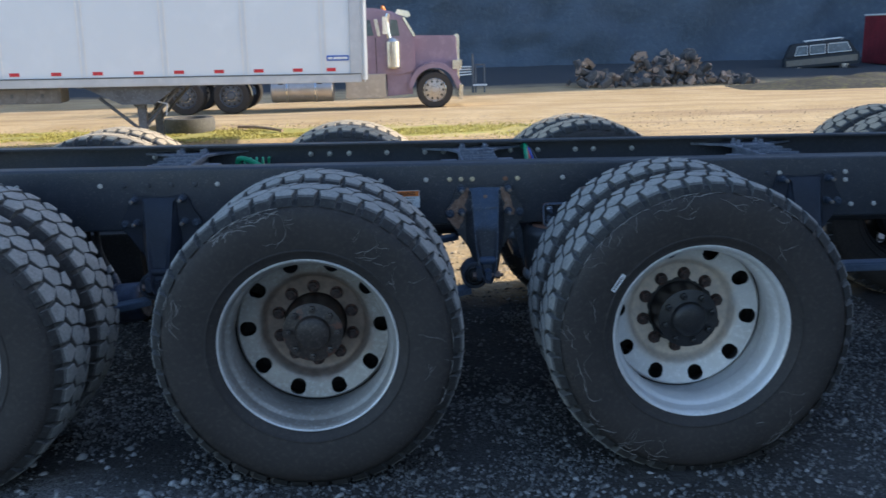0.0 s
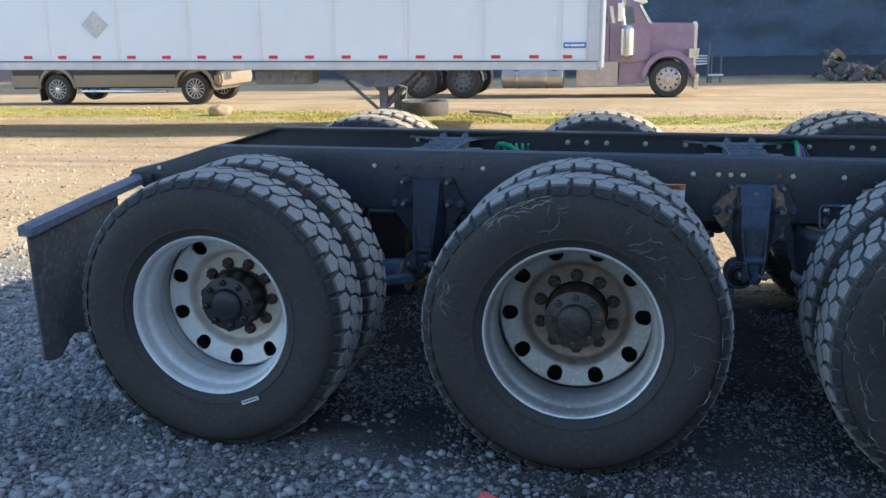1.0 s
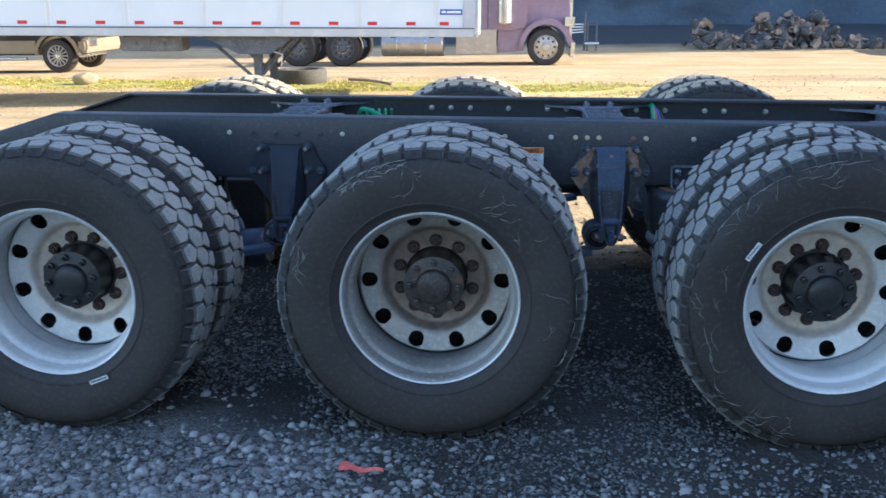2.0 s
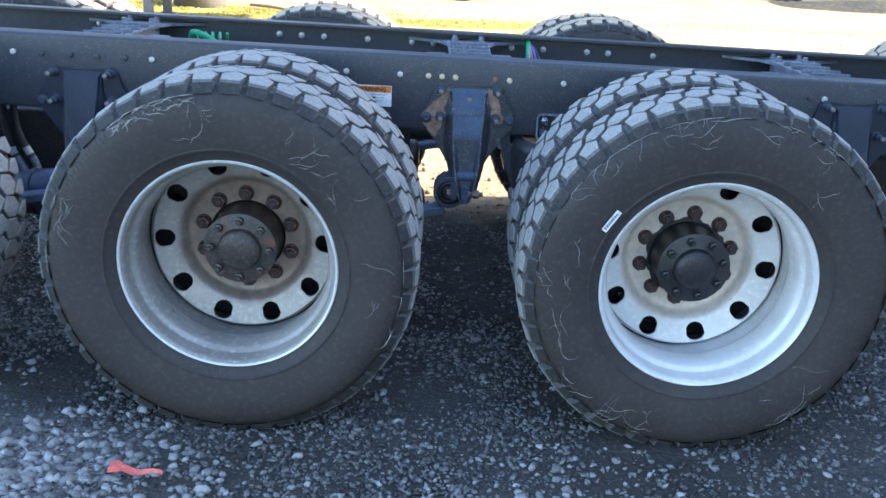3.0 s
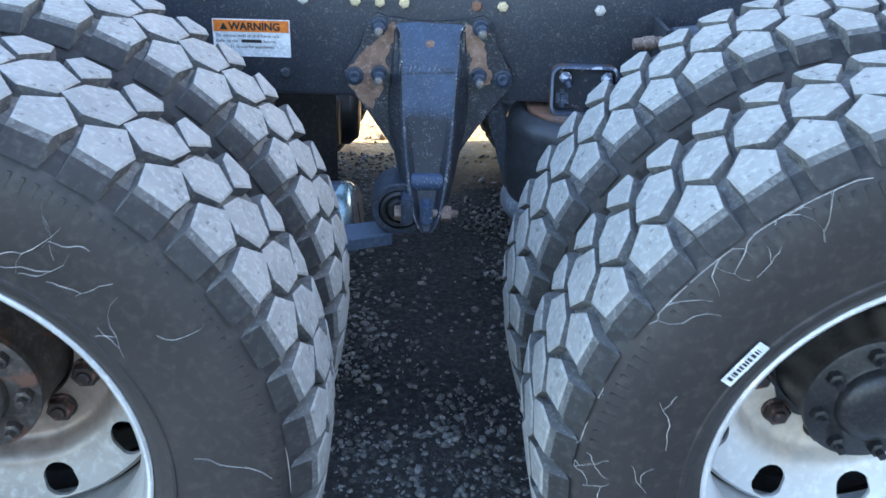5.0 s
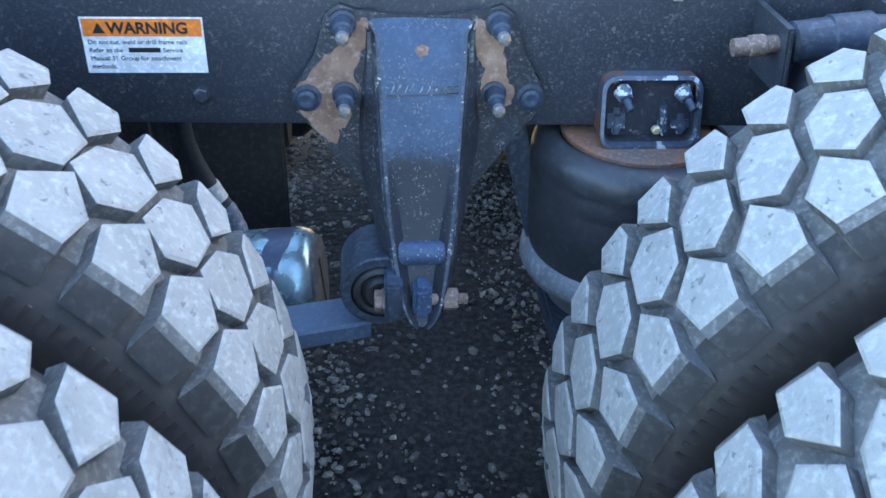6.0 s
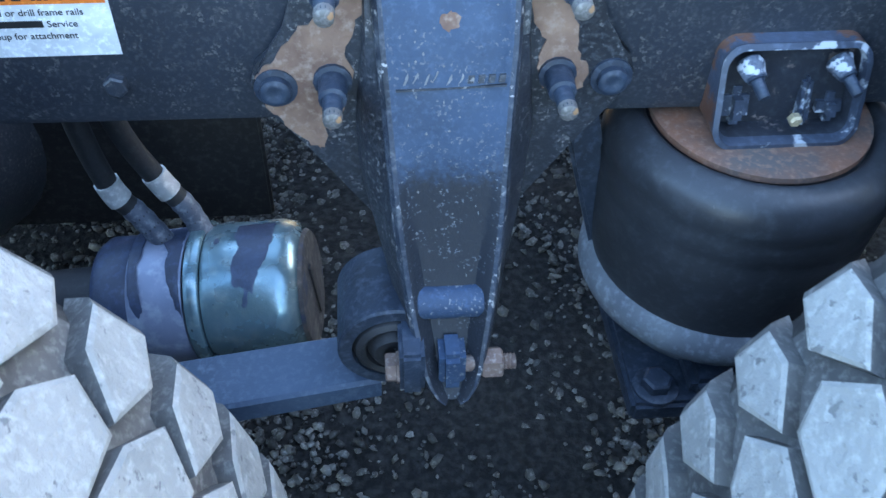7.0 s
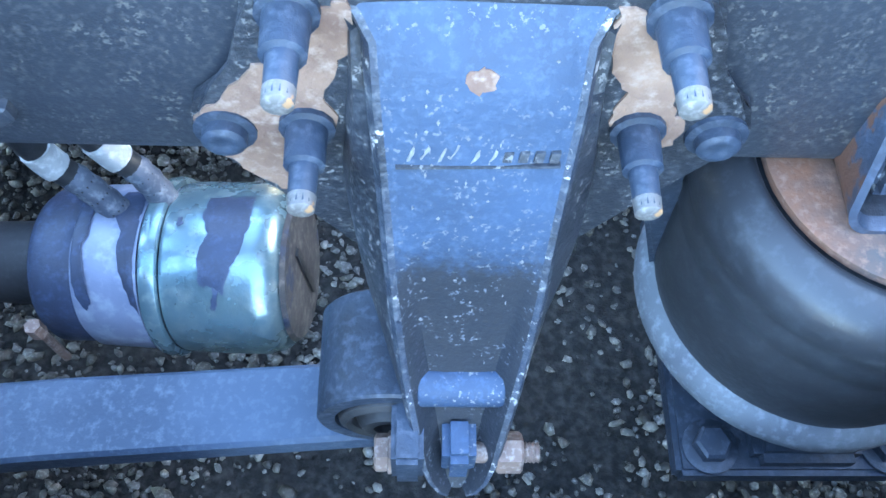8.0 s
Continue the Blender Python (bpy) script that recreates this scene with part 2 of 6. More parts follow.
def ground_z(x, y):
    """The yard is level round the chassis and falls away gently behind it."""
    z = 0.0
    for (y0, z0), (y1, z1) in zip(LEVELS, LEVELS[1:]):
        if y > y0:
            z = z0 + (z1 - z0) * min(1.0, (y - y0) / (y1 - y0))
    return z + 0.015 * noise.noise((x * 0.25, y * 0.25, 0.0)) * min(1.0, max(0.2, y - 2.0))


def build_ground():
    xs = sorted({*[-400, -200, -120, -80, -60, -45], *[-34 + 1.0 * k for k in range(29)], *[-5 + 0.12 * k for k in range(76)], *[4.2 + 1.0 * k for k in range(30)], *[36, 48, 60, 80, 120, 200, 400]})
    ys = sorted({*[-300, -150, -80, -40, -25, -15, -10, -7, -5], *[-4 + 0.12 * k for k in range(67)], *[4.1 + 0.35 * k for k in range(60)], *[26, 28, 30, 33, 36, 40, 45, 50, 60, 80, 120, 200, 500]})
    bm = bmesh.new()
    grid = [[bm.verts.new((x, y, ground_z(x, y) + 0.008 * noise.noise((x * 3, y * 3, 1.0)))) for x in xs] for y in ys]
    for a, b in zip(grid, grid[1:]):
        for k in range(len(xs) - 1):
            bm.faces.new((a[k], a[k + 1], b[k + 1], b[k]))
    return tagged(part("ground", bm, GROUND, smooth=80), "grey gravel yard turning to tan packed dirt", "ground", kind="structure")


def ground_material():
    mat = bpy.data.materials.new("yard")
    mat.use_nodes = True
    tree = mat.node_tree
    link, bsdf = tree.links.new, tree.nodes["Principled BSDF"]
    coord = tree.nodes.new("ShaderNodeTexCoord").outputs["Object"]

    def noise_at(size, detail=5.0):
        n = tree.nodes.new("ShaderNodeTexNoise")
        n.inputs["Scale"].default_value, n.inputs["Detail"].default_value = size, detail
        link(coord, n.inputs["Vector"])
        return n.outputs["Fac"]

    def ranged(v, lo, hi, a=0.0, b=1.0):
        r = tree.nodes.new("ShaderNodeMapRange")
        for k, x in (("From Min", lo), ("From Max", hi), ("To Min", a), ("To Max", b)):
            r.inputs[k].default_value = x
        link(v, r.inputs["Value"])
        return r.outputs[0]

    def mixed(f, a, b):
        m = tree.nodes.new("ShaderNodeMix")
        m.data_type = "RGBA"
        link(f, m.inputs[0])
        for s, v in ((m.inputs[6], a), (m.inputs[7], b)):
            if isinstance(v, tuple):
                s.default_value = (*v, 1)
            else:
                link(v, s)
        return m.outputs[2]

    gravel = mixed(ranged(noise_at(90.0, 3.0), 0.4, 0.7), (0.035, 0.034, 0.033), (0.086, 0.084, 0.078))
    gravel = mixed(ranged(noise_at(1.3), 0.42, 0.62), gravel, (0.05, 0.046, 0.04))
    # near-black soil colour that holds the shade under the chassis
    shaded_soil = mixed(ranged(noise_at(70.0, 3.0), 0.42, 0.7), (0.013, 0.013, 0.014), (0.046, 0.045, 0.044))
    grit = mixed(ranged(noise_at(120.0, 2.0), 0.42, 0.62), (0.11, 0.108, 0.102), (0.32, 0.312, 0.292))
    dirt = mixed(ranged(noise_at(0.6), 0.4, 0.62), (0.44, 0.31, 0.15), (0.54, 0.4, 0.22))
    dirt = mixed(ranged(noise_at(9.0), 0.5, 0.72), dirt, (0.36, 0.27, 0.17))
    cell = tree.nodes.new("ShaderNodeTexVoronoi")
    cell.inputs["Scale"].default_value = 16.0
    link(coord, cell.inputs["Vector"])
    dirt = mixed(ranged(cell.outputs["Distance"], 0.28, 0.1), dirt, (0.58, 0.48, 0.33))
    split = tree.nodes.new("ShaderNodeSeparateXYZ")
    link(coord, split.inputs[0])
    wander = tree.nodes.new("ShaderNodeMath")
    wander.operation = "MULTIPLY_ADD"
    wander.inputs[1].default_value = 2.0
    link(noise_at(0.9), wander.inputs[0])
    link(split.outputs[1], wander.inputs[2])
    # packed grit where trucks drive past; soil darkened for the chassis shade
    slant = tree.nodes.new("ShaderNodeMath")
    slant.operation = "MULTIPLY_ADD"
    slant.inputs[1].default_value = 0.5
    link(ranged(split.outputs[0], -1.6, 0.7, -1.6, 0.7), slant.inputs[0])
    link(wander.outputs[0], slant.inputs[2])
    gravel = mixed(ranged(wander.outputs[0], 1.15, 1.6), gravel, shaded_soil)
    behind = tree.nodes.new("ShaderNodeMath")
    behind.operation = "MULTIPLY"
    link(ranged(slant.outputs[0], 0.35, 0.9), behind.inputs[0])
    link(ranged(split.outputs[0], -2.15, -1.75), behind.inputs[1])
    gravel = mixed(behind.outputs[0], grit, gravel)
    colour = mixed(ranged(wander.outputs[0], 2.8, 3.6), gravel, dirt)
    # wheel tracks drawn out along the yard
    tracks = tree.nodes.new("ShaderNodeTexNoise")
    tracks.inputs["Scale"].default_value, tracks.inputs["Detail"].default_value = 1.0, 5.0
    drawn = tree.nodes.new("ShaderNodeMapping")
    drawn.inputs["Scale"].default_value = (0.16, 1.7, 1.0)
    link(coord, drawn.inputs[0])
    link(drawn.outputs[0], tracks.inputs["Vector"])
    far_side = ranged(wander.outputs[0], 4.0, 6.0)
    streak = tree.nodes.new("ShaderNodeMath")
    streak.operation = "MULTIPLY"
    link(ranged(tracks.outputs["Fac"], 0.5, 0.68, 0.0, 0.75), streak.inputs[0])
    link(far_side, streak.inputs[1])
    colour = mixed(streak.outputs[0], colour, (0.29, 0.195, 0.115))
    # low moss and grass along the edge of the track
    strip = tree.nodes.new("ShaderNodeMath")
    strip.operation = "MULTIPLY_ADD"
    strip.inputs[1].default_value = 0.12
    link(split.outputs[0], strip.inputs[0])
    link(split.outputs[1], strip.inputs[2])
    off = tree.nodes.new("ShaderNodeMath")
    off.operation = "SUBTRACT"
    off.inputs[1].default_value = 14.75
    link(strip.outputs[0], off.inputs[0])
    gap = tree.nodes.new("ShaderNodeMath")
    gap.operation = "ABSOLUTE"
    link(off.outputs[0], gap.inputs[0])
    ragged = tree.nodes.new("ShaderNodeMath")
    ragged.operation = "MULTIPLY_ADD"
    ragged.inputs[1].default_value = -2.0
    link(noise_at(1.8), ragged.inputs[0])
    link(gap.outputs[0], ragged.inputs[2])
    green = tree.nodes.new("ShaderNodeMath")
    green.operation = "MULTIPLY"
    link(ranged(ragged.outputs[0], 0.1, -0.35, 0.0, 0.85), green.inputs[0])
    link(ranged(split.outputs[0], 4.5, 1.5), green.inputs[1])
    colour = mixed(green.outputs[0], colour, mixed(ranged(noise_at(7.0), 0.4, 0.65), (0.42, 0.37, 0.085), (0.27, 0.29, 0.05)))
    # dark soil along the foot of the hill, haze blue in its colour
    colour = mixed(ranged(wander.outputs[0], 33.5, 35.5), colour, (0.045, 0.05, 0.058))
    link(colour, bsdf.inputs["Base Color"])
    bsdf.inputs["Roughness"].default_value = 0.92
    b = tree.nodes.new("ShaderNodeBump")
    b.inputs["Strength"].default_value, b.inputs["Distance"].default_value = 0.7, 0.02
    rough = tree.nodes.new("ShaderNodeMath")
    rough.operation = "MULTIPLY_ADD"
    rough.inputs[1].default_value = 2.2
    link(noise_at(11.0, 6.0), rough.inputs[0])
    link(noise_at(55.0, 6.0), rough.inputs[2])
    link(rough.outputs[0], b.inputs["Height"])
    link(b.outputs[0], bsdf.inputs["Normal"])
    return mat


GROUND = ground_material()
build_ground()


def stones(name, count, spots, label, mat, seed):
    """Loose stones as one mesh. spots: a function of the random source that gives x, y and size."""
    rng = np.random.default_rng(seed)
    t = (1 + 5 ** 0.5) / 2
    ico = np.array([(-1, t, 0), (1, t, 0), (-1, -t, 0), (1, -t, 0), (0, -1, t), (0, 1, t), (0, -1, -t), (0, 1, -t), (t, 0, -1), (t, 0, 1), (-t, 0, -1), (-t, 0, 1)]) / 1.9
    tri = np.array([(0, 11, 5), (0, 5, 1), (0, 1, 7), (0, 7, 10), (0, 10, 11), (1, 5, 9), (5, 11, 4), (11, 10, 2), (10, 7, 6), (7, 1, 8), (3, 9, 4), (3, 4, 2), (3, 2, 6), (3, 6, 8), (3, 8, 9), (4, 9, 5), (2, 4, 11), (6, 2, 10), (8, 6, 7), (9, 8, 1)])
    x, y, size = spots(rng, count)
    count = len(x)
    turn = np.linalg.qr(rng.normal(size=(count, 3, 3)))[0]
    shape = ico[None] * rng.uniform(0.6, 1.35, (count, 12, 1)) * rng.uniform((0.7, 0.55, 0.4), (1.25, 1.0, 0.8), (count, 3))[:, None]
    verts = np.einsum("nij,nvj->nvi", turn, shape) * size[:, None, None]
    verts[:, :, 2] *= 0.75
    z = np.array([ground_z(a, b) for a, b in zip(x, y)])
    verts += np.stack([x, y, z + size * 0.22], -1)[:, None]
    faces = tri[None] + 12 * np.arange(count)[:, None, None]
    mesh = bpy.data.meshes.new(name)
    mesh.vertices.add(count * 12)
    mesh.vertices.foreach_set("co", verts.ravel())
    mesh.loops.add(count * 60)
    mesh.loops.foreach_set("vertex_index", faces.ravel().astype(np.int32))
    mesh.polygons.add(count * 20)
    mesh.polygons.foreach_set("loop_start", np.arange(count * 20, dtype=np.int32) * 3)
    mesh.update(calc_edges=True)
    mesh.validate()
    mesh.materials.append(mat)
    return tagged(new(name, mesh), label, "gravel", kind="stuff")


def front_gravel(rng, n):
    """Rounded pebbles, thick where trucks drive past and thinning towards the wheels."""
    m = 3 * n
    x, y = rng.uniform(-6.3, 5.3, m), 0.35 - 2.9 * rng.random(m) ** 1.1
    patch = np.array([noise.noise((a * 1.3, b * 1.3, 9.0)) for a, b in zip(x, y)])
    edge = -0.42 - 0.2 * np.clip(x, -1.6, 1.6) + 0.38 * np.exp(-((x - 0.55) / 0.4) ** 2)
    keep = rng.random(m) < np.clip(0.5 + 1.8 * (edge - y) + 0.9 * patch, 0.03, 1.0)
    off = np.maximum(np.maximum(np.abs(x + 0.5) - 3.6, -1.6 - y), 0.0)
    keep &= rng.random(m) < np.maximum(0.12, 1 - 1.3 * off)
    x, y = x[keep][:n], y[keep][:n]
    # the same gravel reaches round behind the truck
    x, y = np.append(x, -1.85 - 0.9 * rng.exponential(1.0, n // 4)), np.append(y, 0.3 + 1.2 * np.abs(rng.normal(size=n // 4)))
    m = len(x)
    size = 0.0062 + 0.011 * rng.random(m) ** 1.5 + (0.003 + 0.007 * rng.random(m) ** 1.5) * (rng.random(m) > 0.9)
    # coarse behind, finer towards the front of the truck
    size *= 1.4 - 0.6 * np.clip((x + 0.7) / 1.4, 0.0, 1.0) * (rng.random(m) < 0.93)
    return x, y, size


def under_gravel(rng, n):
    """Thin and in patches on the soil darkened for shade under the frame."""
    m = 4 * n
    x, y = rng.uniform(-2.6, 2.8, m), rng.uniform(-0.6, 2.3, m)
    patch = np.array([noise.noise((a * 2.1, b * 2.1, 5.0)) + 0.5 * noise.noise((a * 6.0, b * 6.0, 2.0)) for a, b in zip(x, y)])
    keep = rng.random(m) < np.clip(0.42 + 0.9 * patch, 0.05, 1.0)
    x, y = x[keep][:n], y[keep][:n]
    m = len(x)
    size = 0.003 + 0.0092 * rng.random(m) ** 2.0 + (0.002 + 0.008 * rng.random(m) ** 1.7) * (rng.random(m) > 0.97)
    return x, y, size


def yard_stones(rng, n):
    x, y = rng.uniform(-14, 15, n), 2.4 + 15 * rng.random(n) ** 1.4
    size = 0.006 + 0.02 * rng.random(n) ** 4
    # coarser rubble in drifts near the truck
    drift = np.array([noise.noise((a * 0.5, b * 0.9, 3.0)) for a, b in zip(x, y)])
    return x, y, size * np.where((drift > 0.05) & (y < 9), 1.45, 1.0)


STONE = material("gravel_stone", (0.285, 0.281, 0.272), 0.8, dark=(0.2, 0.197, 0.19), light=(0.4, 0.394, 0.38), scale=12, fine=200, bump=0.3, per_piece=0.42)
PALE_STONE = material("dusty_stone", (0.4, 0.32, 0.215), 0.9, dark=(0.3, 0.235, 0.155), scale=9, fine=120, bump=0.3, per_piece=0.4)
# damp stones under the frame, its shade mixed into their colour
SHADED_STONE = material("shaded_stone", (0.14, 0.138, 0.132), 0.6, dark=(0.055, 0.054, 0.052), light=(0.26, 0.256, 0.245), scale=12, fine=200, bump=0.3, per_piece=0.75)
stones("gravel", 46000, front_gravel, "loose rounded grey gravel beside the wheels", STONE, 3)
stones("shaded_gravel", 84000, under_gravel, "damp gravel under the chassis, coloured darker for the shade there", SHADED_STONE, 5)
stones("yard_stones", 26000, yard_stones, "pale dusty stones on the tan dirt", PALE_STONE, 4)

# ---- truck chassis ----
WHEEL_Z, AXLES, TYRE_R, DUAL = 0.5, (-1.294, 0.0, 1.304), 0.515, 0.325
RAIL_Y, RAIL_TOP, RAIL_LOW, MID_Y = 0.818, 0.985, 0.7175, 1.229
truck = thing("truck_chassis", "bare dark truck frame with three dual-tyred rear axles", "truck")


def shared(key, make):
    if key not in MESHES:
        MESHES[key] = make()
    return MESHES[key]


def mesh_of(name, bm, mats, smooth=35):
    finish(bm, smooth)
    mesh = bpy.data.meshes.new(name)
    bm.to_mesh(mesh)
    bm.free()
    for one in mats if isinstance(mats, (list, tuple)) else [mats]:
        mesh.materials.append(one)
    return mesh


def rim_mesh(mat):
    """A steel disc wheel: flange, drop-centre barrel, ten hand holes, stud ring with a bore. The axis is y; the flange lies at y = 0."""
    bm = bmesh.new()
    seg = 120
    outer = [(0.244, 0.284), (0.228, 0.2985), (0.222, 0.2985), (0.2, 0.287), (0.05, 0.286), (0.012, 0.289), (0.004, 0.2985), (0.0, 0.2985), (-0.003, 0.2955), (0.0, 0.291), (0.006, 0.2855), (0.016, 0.2825), (0.046, 0.281), (0.052, 0.2785), (0.056, 0.2715), (0.066, 0.266), (0.082, 0.262), (0.1, 0.2605), (0.126, 0.2605), (0.138, 0.264), (0.15, 0.2745), (0.17, 0.279), (0.234, 0.2808), (0.24, 0.281)]
    lathe(outer, seg, bm=bm)
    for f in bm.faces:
        # barrel behind the disc gets the near-black that stands for shade
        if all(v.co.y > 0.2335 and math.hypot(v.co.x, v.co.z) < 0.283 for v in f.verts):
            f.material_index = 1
        elif all(v.co.y < 0.0045 for v in f.verts):
            f.material_index = 2
    # the disc, as rings between which the hand holes are cut
    disc = [(0.25, 0.2795), (0.238, 0.2782), (0.226, 0.2745), (0.214, 0.2695), (0.208, 0.2625), None, (0.226, 0.2035), (0.2275, 0.198), (0.231, 0.193), (0.237, 0.188), (0.246, 0.1825), (0.254, 0.178), (0.259, 0.173), (0.262, 0.166), (0.262, 0.112), (0.275, 0.11)]
    rows = []
    for item in disc:
        rows.append(None if item is None else [bm.verts.new((item[1] * math.cos(2 * math.pi * k / seg), item[0], item[1] * math.sin(2 * math.pi * k / seg))) for k in range(seg)])
    for a, b in zip(rows, rows[1:]):
        if a and b:
            for k in range(seg):
                bm.faces.new((a[k], a[(k + 1) % seg], b[(k + 1) % seg], b[k]))
    hi, lo = rows[4], rows[6]
    hole_r, ring_r, span = 0.0285, 0.233, seg // 10
    for h in range(10):
        k0 = h * span
        mid = 2 * math.pi * (k0 + span / 2) / seg
        loop = [hi[(k0 + k) % seg] for k in range(span + 1)] + [lo[(k0 + span - k) % seg] for k in range(span + 1)]
        ring, deep = [], []
        for v in loop:
            r, th = math.hypot(v.co.x, v.co.z), math.atan2(v.co.z, v.co.x)
            a = math.atan2(r - ring_r, ring_r * math.remainder(th - mid, 2 * math.pi))
            u, w = hole_r * math.cos(a), ring_r + hole_r * math.sin(a)
            t = mid + u / ring_r
            y = 0.2085 + (0.2625 - w) / 0.059 * 0.017
            ring.append(bm.verts.new((w * math.cos(t), y, w * math.sin(t))))
            deep.append(bm.verts.new((w * math.cos(t), y + 0.007, w * math.sin(t))))
        n = len(loop)
        for k in range(n):
            j = (k + 1) % n
            if loop[k] is not loop[j]:
                bm.faces.new((loop[k], loop[j], ring[j], ring[k]))
                bm.faces.new((ring[k], ring[j], deep[j], deep[k]))
    bmesh.ops.remove_doubles(bm, verts=bm.verts, dist=0.0002)
    return mesh_of("wheel", bm, mat, 40)


def tyre_mesh():
    """The carcass without its tread blocks, bead to bead round y = 0.112."""
    c = 0.112
    half = [(0.098, 0.292), (0.112, 0.3), (0.1235, 0.316), (0.1275, 0.3262), (0.131, 0.328), (0.1315, 0.332), (0.1295, 0.334), (0.133, 0.35), (0.139, 0.385), (0.141, 0.42), (0.1395, 0.438), (0.1365, 0.455), (0.1245, 0.475), (0.112, 0.484), (0.1, 0.492), (0.06, 0.5), (0.0, 0.501)]
    prof = [(c - a, r) for a, r in half] + [(c + a, r) for a, r in half[-2::-1]]
    bm, _ = lathe(prof, 128)
    # a band of fine moulded ribs below the shoulder, on both sides
    for side in (-1, 1):
        for k in range(200):
            if k % 25 < 2:
                continue
            a = 2 * math.pi * k / 200
            loops = []
            for r, out in ((0.4455, 0.1383), (0.463, 0.1341)):
                for d in (-0.0022, 0.0022):
                    t = a + d / r
                    loops.append([bm.verts.new((r * math.cos(t), c + side * (out + h), r * math.sin(t))) for h in (-0.001, 0.0008)])
            p, q, u, w = loops
            for f in ((p[1], q[1], w[1], u[1]), (p[0], p[1], u[1], u[0]), (q[1], q[0], w[0], w[1]), (p[0], q[0], q[1], p[1]), (u[1], w[1], w[0], u[0])):
                bm.faces.new(f)
    for f in bm.faces:
        low = min(math.hypot(v.co.x, v.co.z) for v in f.verts)
        f.material_index = 1 if low > 0.49 else 2 if low > 0.47 else 0
    return mesh_of("tyre", bm, (RUBBER, TREAD_SIDE, SHOULDER), 50)


def tread_mesh(seed, crown_mat=None):
    """Blocks in three rows: five-sided ones at the shoulders, running on to the sidewall, and long six-sided ones between, half a step apart."""
    rng = random.Random(seed)
    bm = bmesh.new()
    count, c, r0, r1 = 45, 0.112, 0.4945, TYRE_R
    k_size = 1.0 if seed == 0 else 1.09
    step = 2 * math.pi / count
    shoulder = [(-0.0345, -0.29), (-0.001, -0.4), (0.039, -0.04), (0.004, 0.42), (-0.036, 0.34)]
    middle = [(-0.047, 0.1), (-0.02, 0.5), (0.024, 0.345), (0.046, -0.06), (0.022, -0.49), (-0.024, -0.36)]
    rows = ((-0.072, 0.0, shoulder), (0.0, 0.5, middle), (0.0715, 0.04, [(-u, 0.86 * v) for u, v in shoulder]))
    for y0, shift, shape in rows:
        for k in range(count):
            th0 = (k + shift) * step
            wear = rng.uniform(-0.0015, 0.001)
            low, high = [], []
            for u, v in shape:
                u, v = (u if u < -0.03 else k_size * u) + rng.uniform(-0.0025, 0.0025), k_size * v + rng.uniform(-0.03, 0.03)
                th, y = th0 + v * step, c + y0 + u
                edge = abs(y - c)
                top = r1 + wear - 0.5 * max(0.0, edge - 0.072) ** 1.25
                tb, yb, rb = th0 + v * 1.04 * step, c + y0 + u * 1.05, r0
                if edge > 0.099:
                    yb, rb = c + math.copysign(0.13, y - c), 0.476
                low.append(bm.verts.new((rb * math.cos(tb), yb, rb * math.sin(tb))))
                high.append(bm.verts.new((top * math.cos(th), y, top * math.sin(th))))
            n = len(shape)
            centre = sum((v.co for v in high), Vector()) / n
            crown = [bm.verts.new(v.co + (centre - v.co).normalized() * 0.0045 + Vector((v.co.x, 0, v.co.z)).normalized() * 0.0022) for v in high]
            bm.faces.new(crown).material_index = 0
            for j in range(n):
                i = (j + 1) % n
                bm.faces.new((high[j], high[i], crown[i], crown[j])).material_index = 0
                if abs(high[j].co.y - c) > 0.099 and abs(high[i].co.y - c) > 0.099:
                    # the worn, dusty shoulder above the clean sidewall
                    mid = [bm.verts.new(v.co.lerp(w.co, 0.2) + Vector((0, math.copysign(0.004, v.co.y - c), 0))) for v, w in ((high[j], low[j]), (high[i], low[i]))]
                    bm.faces.new((mid[0], mid[1], high[i], high[j])).material_index = 3
                    bm.faces.new((low[j], low[i], mid[1], mid[0])).material_index = 2
                    for p, q, r in ((high[j], mid[0], low[j]), (high[i], low[i], mid[1])):
                        bm.faces.new((p, q, r)).material_index = 1
                else:
                    bm.faces.new((low[j], low[i], high[i], high[j])).material_index = 1
    mesh = mesh_of("tread", bm, (crown_mat or TREAD_TOP, TREAD_SIDE, SHOULDER, TREAD_SIDE), 25)
    return mesh


def hub_mesh(mat):
    prof = [(0.28, 0.107), (0.2, 0.1), (0.175, 0.096), (0.166, 0.1), (0.164, 0.104), (0.153, 0.104), (0.151, 0.1), (0.149, 0.066), (0.147, 0.062), (0.136, 0.06), (0.13, 0.055), (0.125, 0.04), (0.1225, 0.02), (0.122, 0.006)]
    bm = capped(prof, 64)
    return mesh_of("hub", bm, mat, 40)


def axle_nut_mesh(mat):
    return mesh_of("axle_nut", capped([(0.152, 0.0125), (0.138, 0.0125), (0.136, 0.007), (0.124, 0.007)], 6), mat, 40)


def nut_mesh():
    bm = capped([(0.264, 0.0225), (0.257, 0.0225), (0.255, 0.0205)], 20)
    capped([(0.258, 0.0214), (0.245, 0.021), (0.2415, 0.0185), (0.2405, 0.013)], 6, bm=bm)
    capped([(0.242, 0.0115), (0.236, 0.011), (0.2345, 0.009)], 12, bm=bm)
    return mesh_of("lug_nut", bm, NUT, 35)


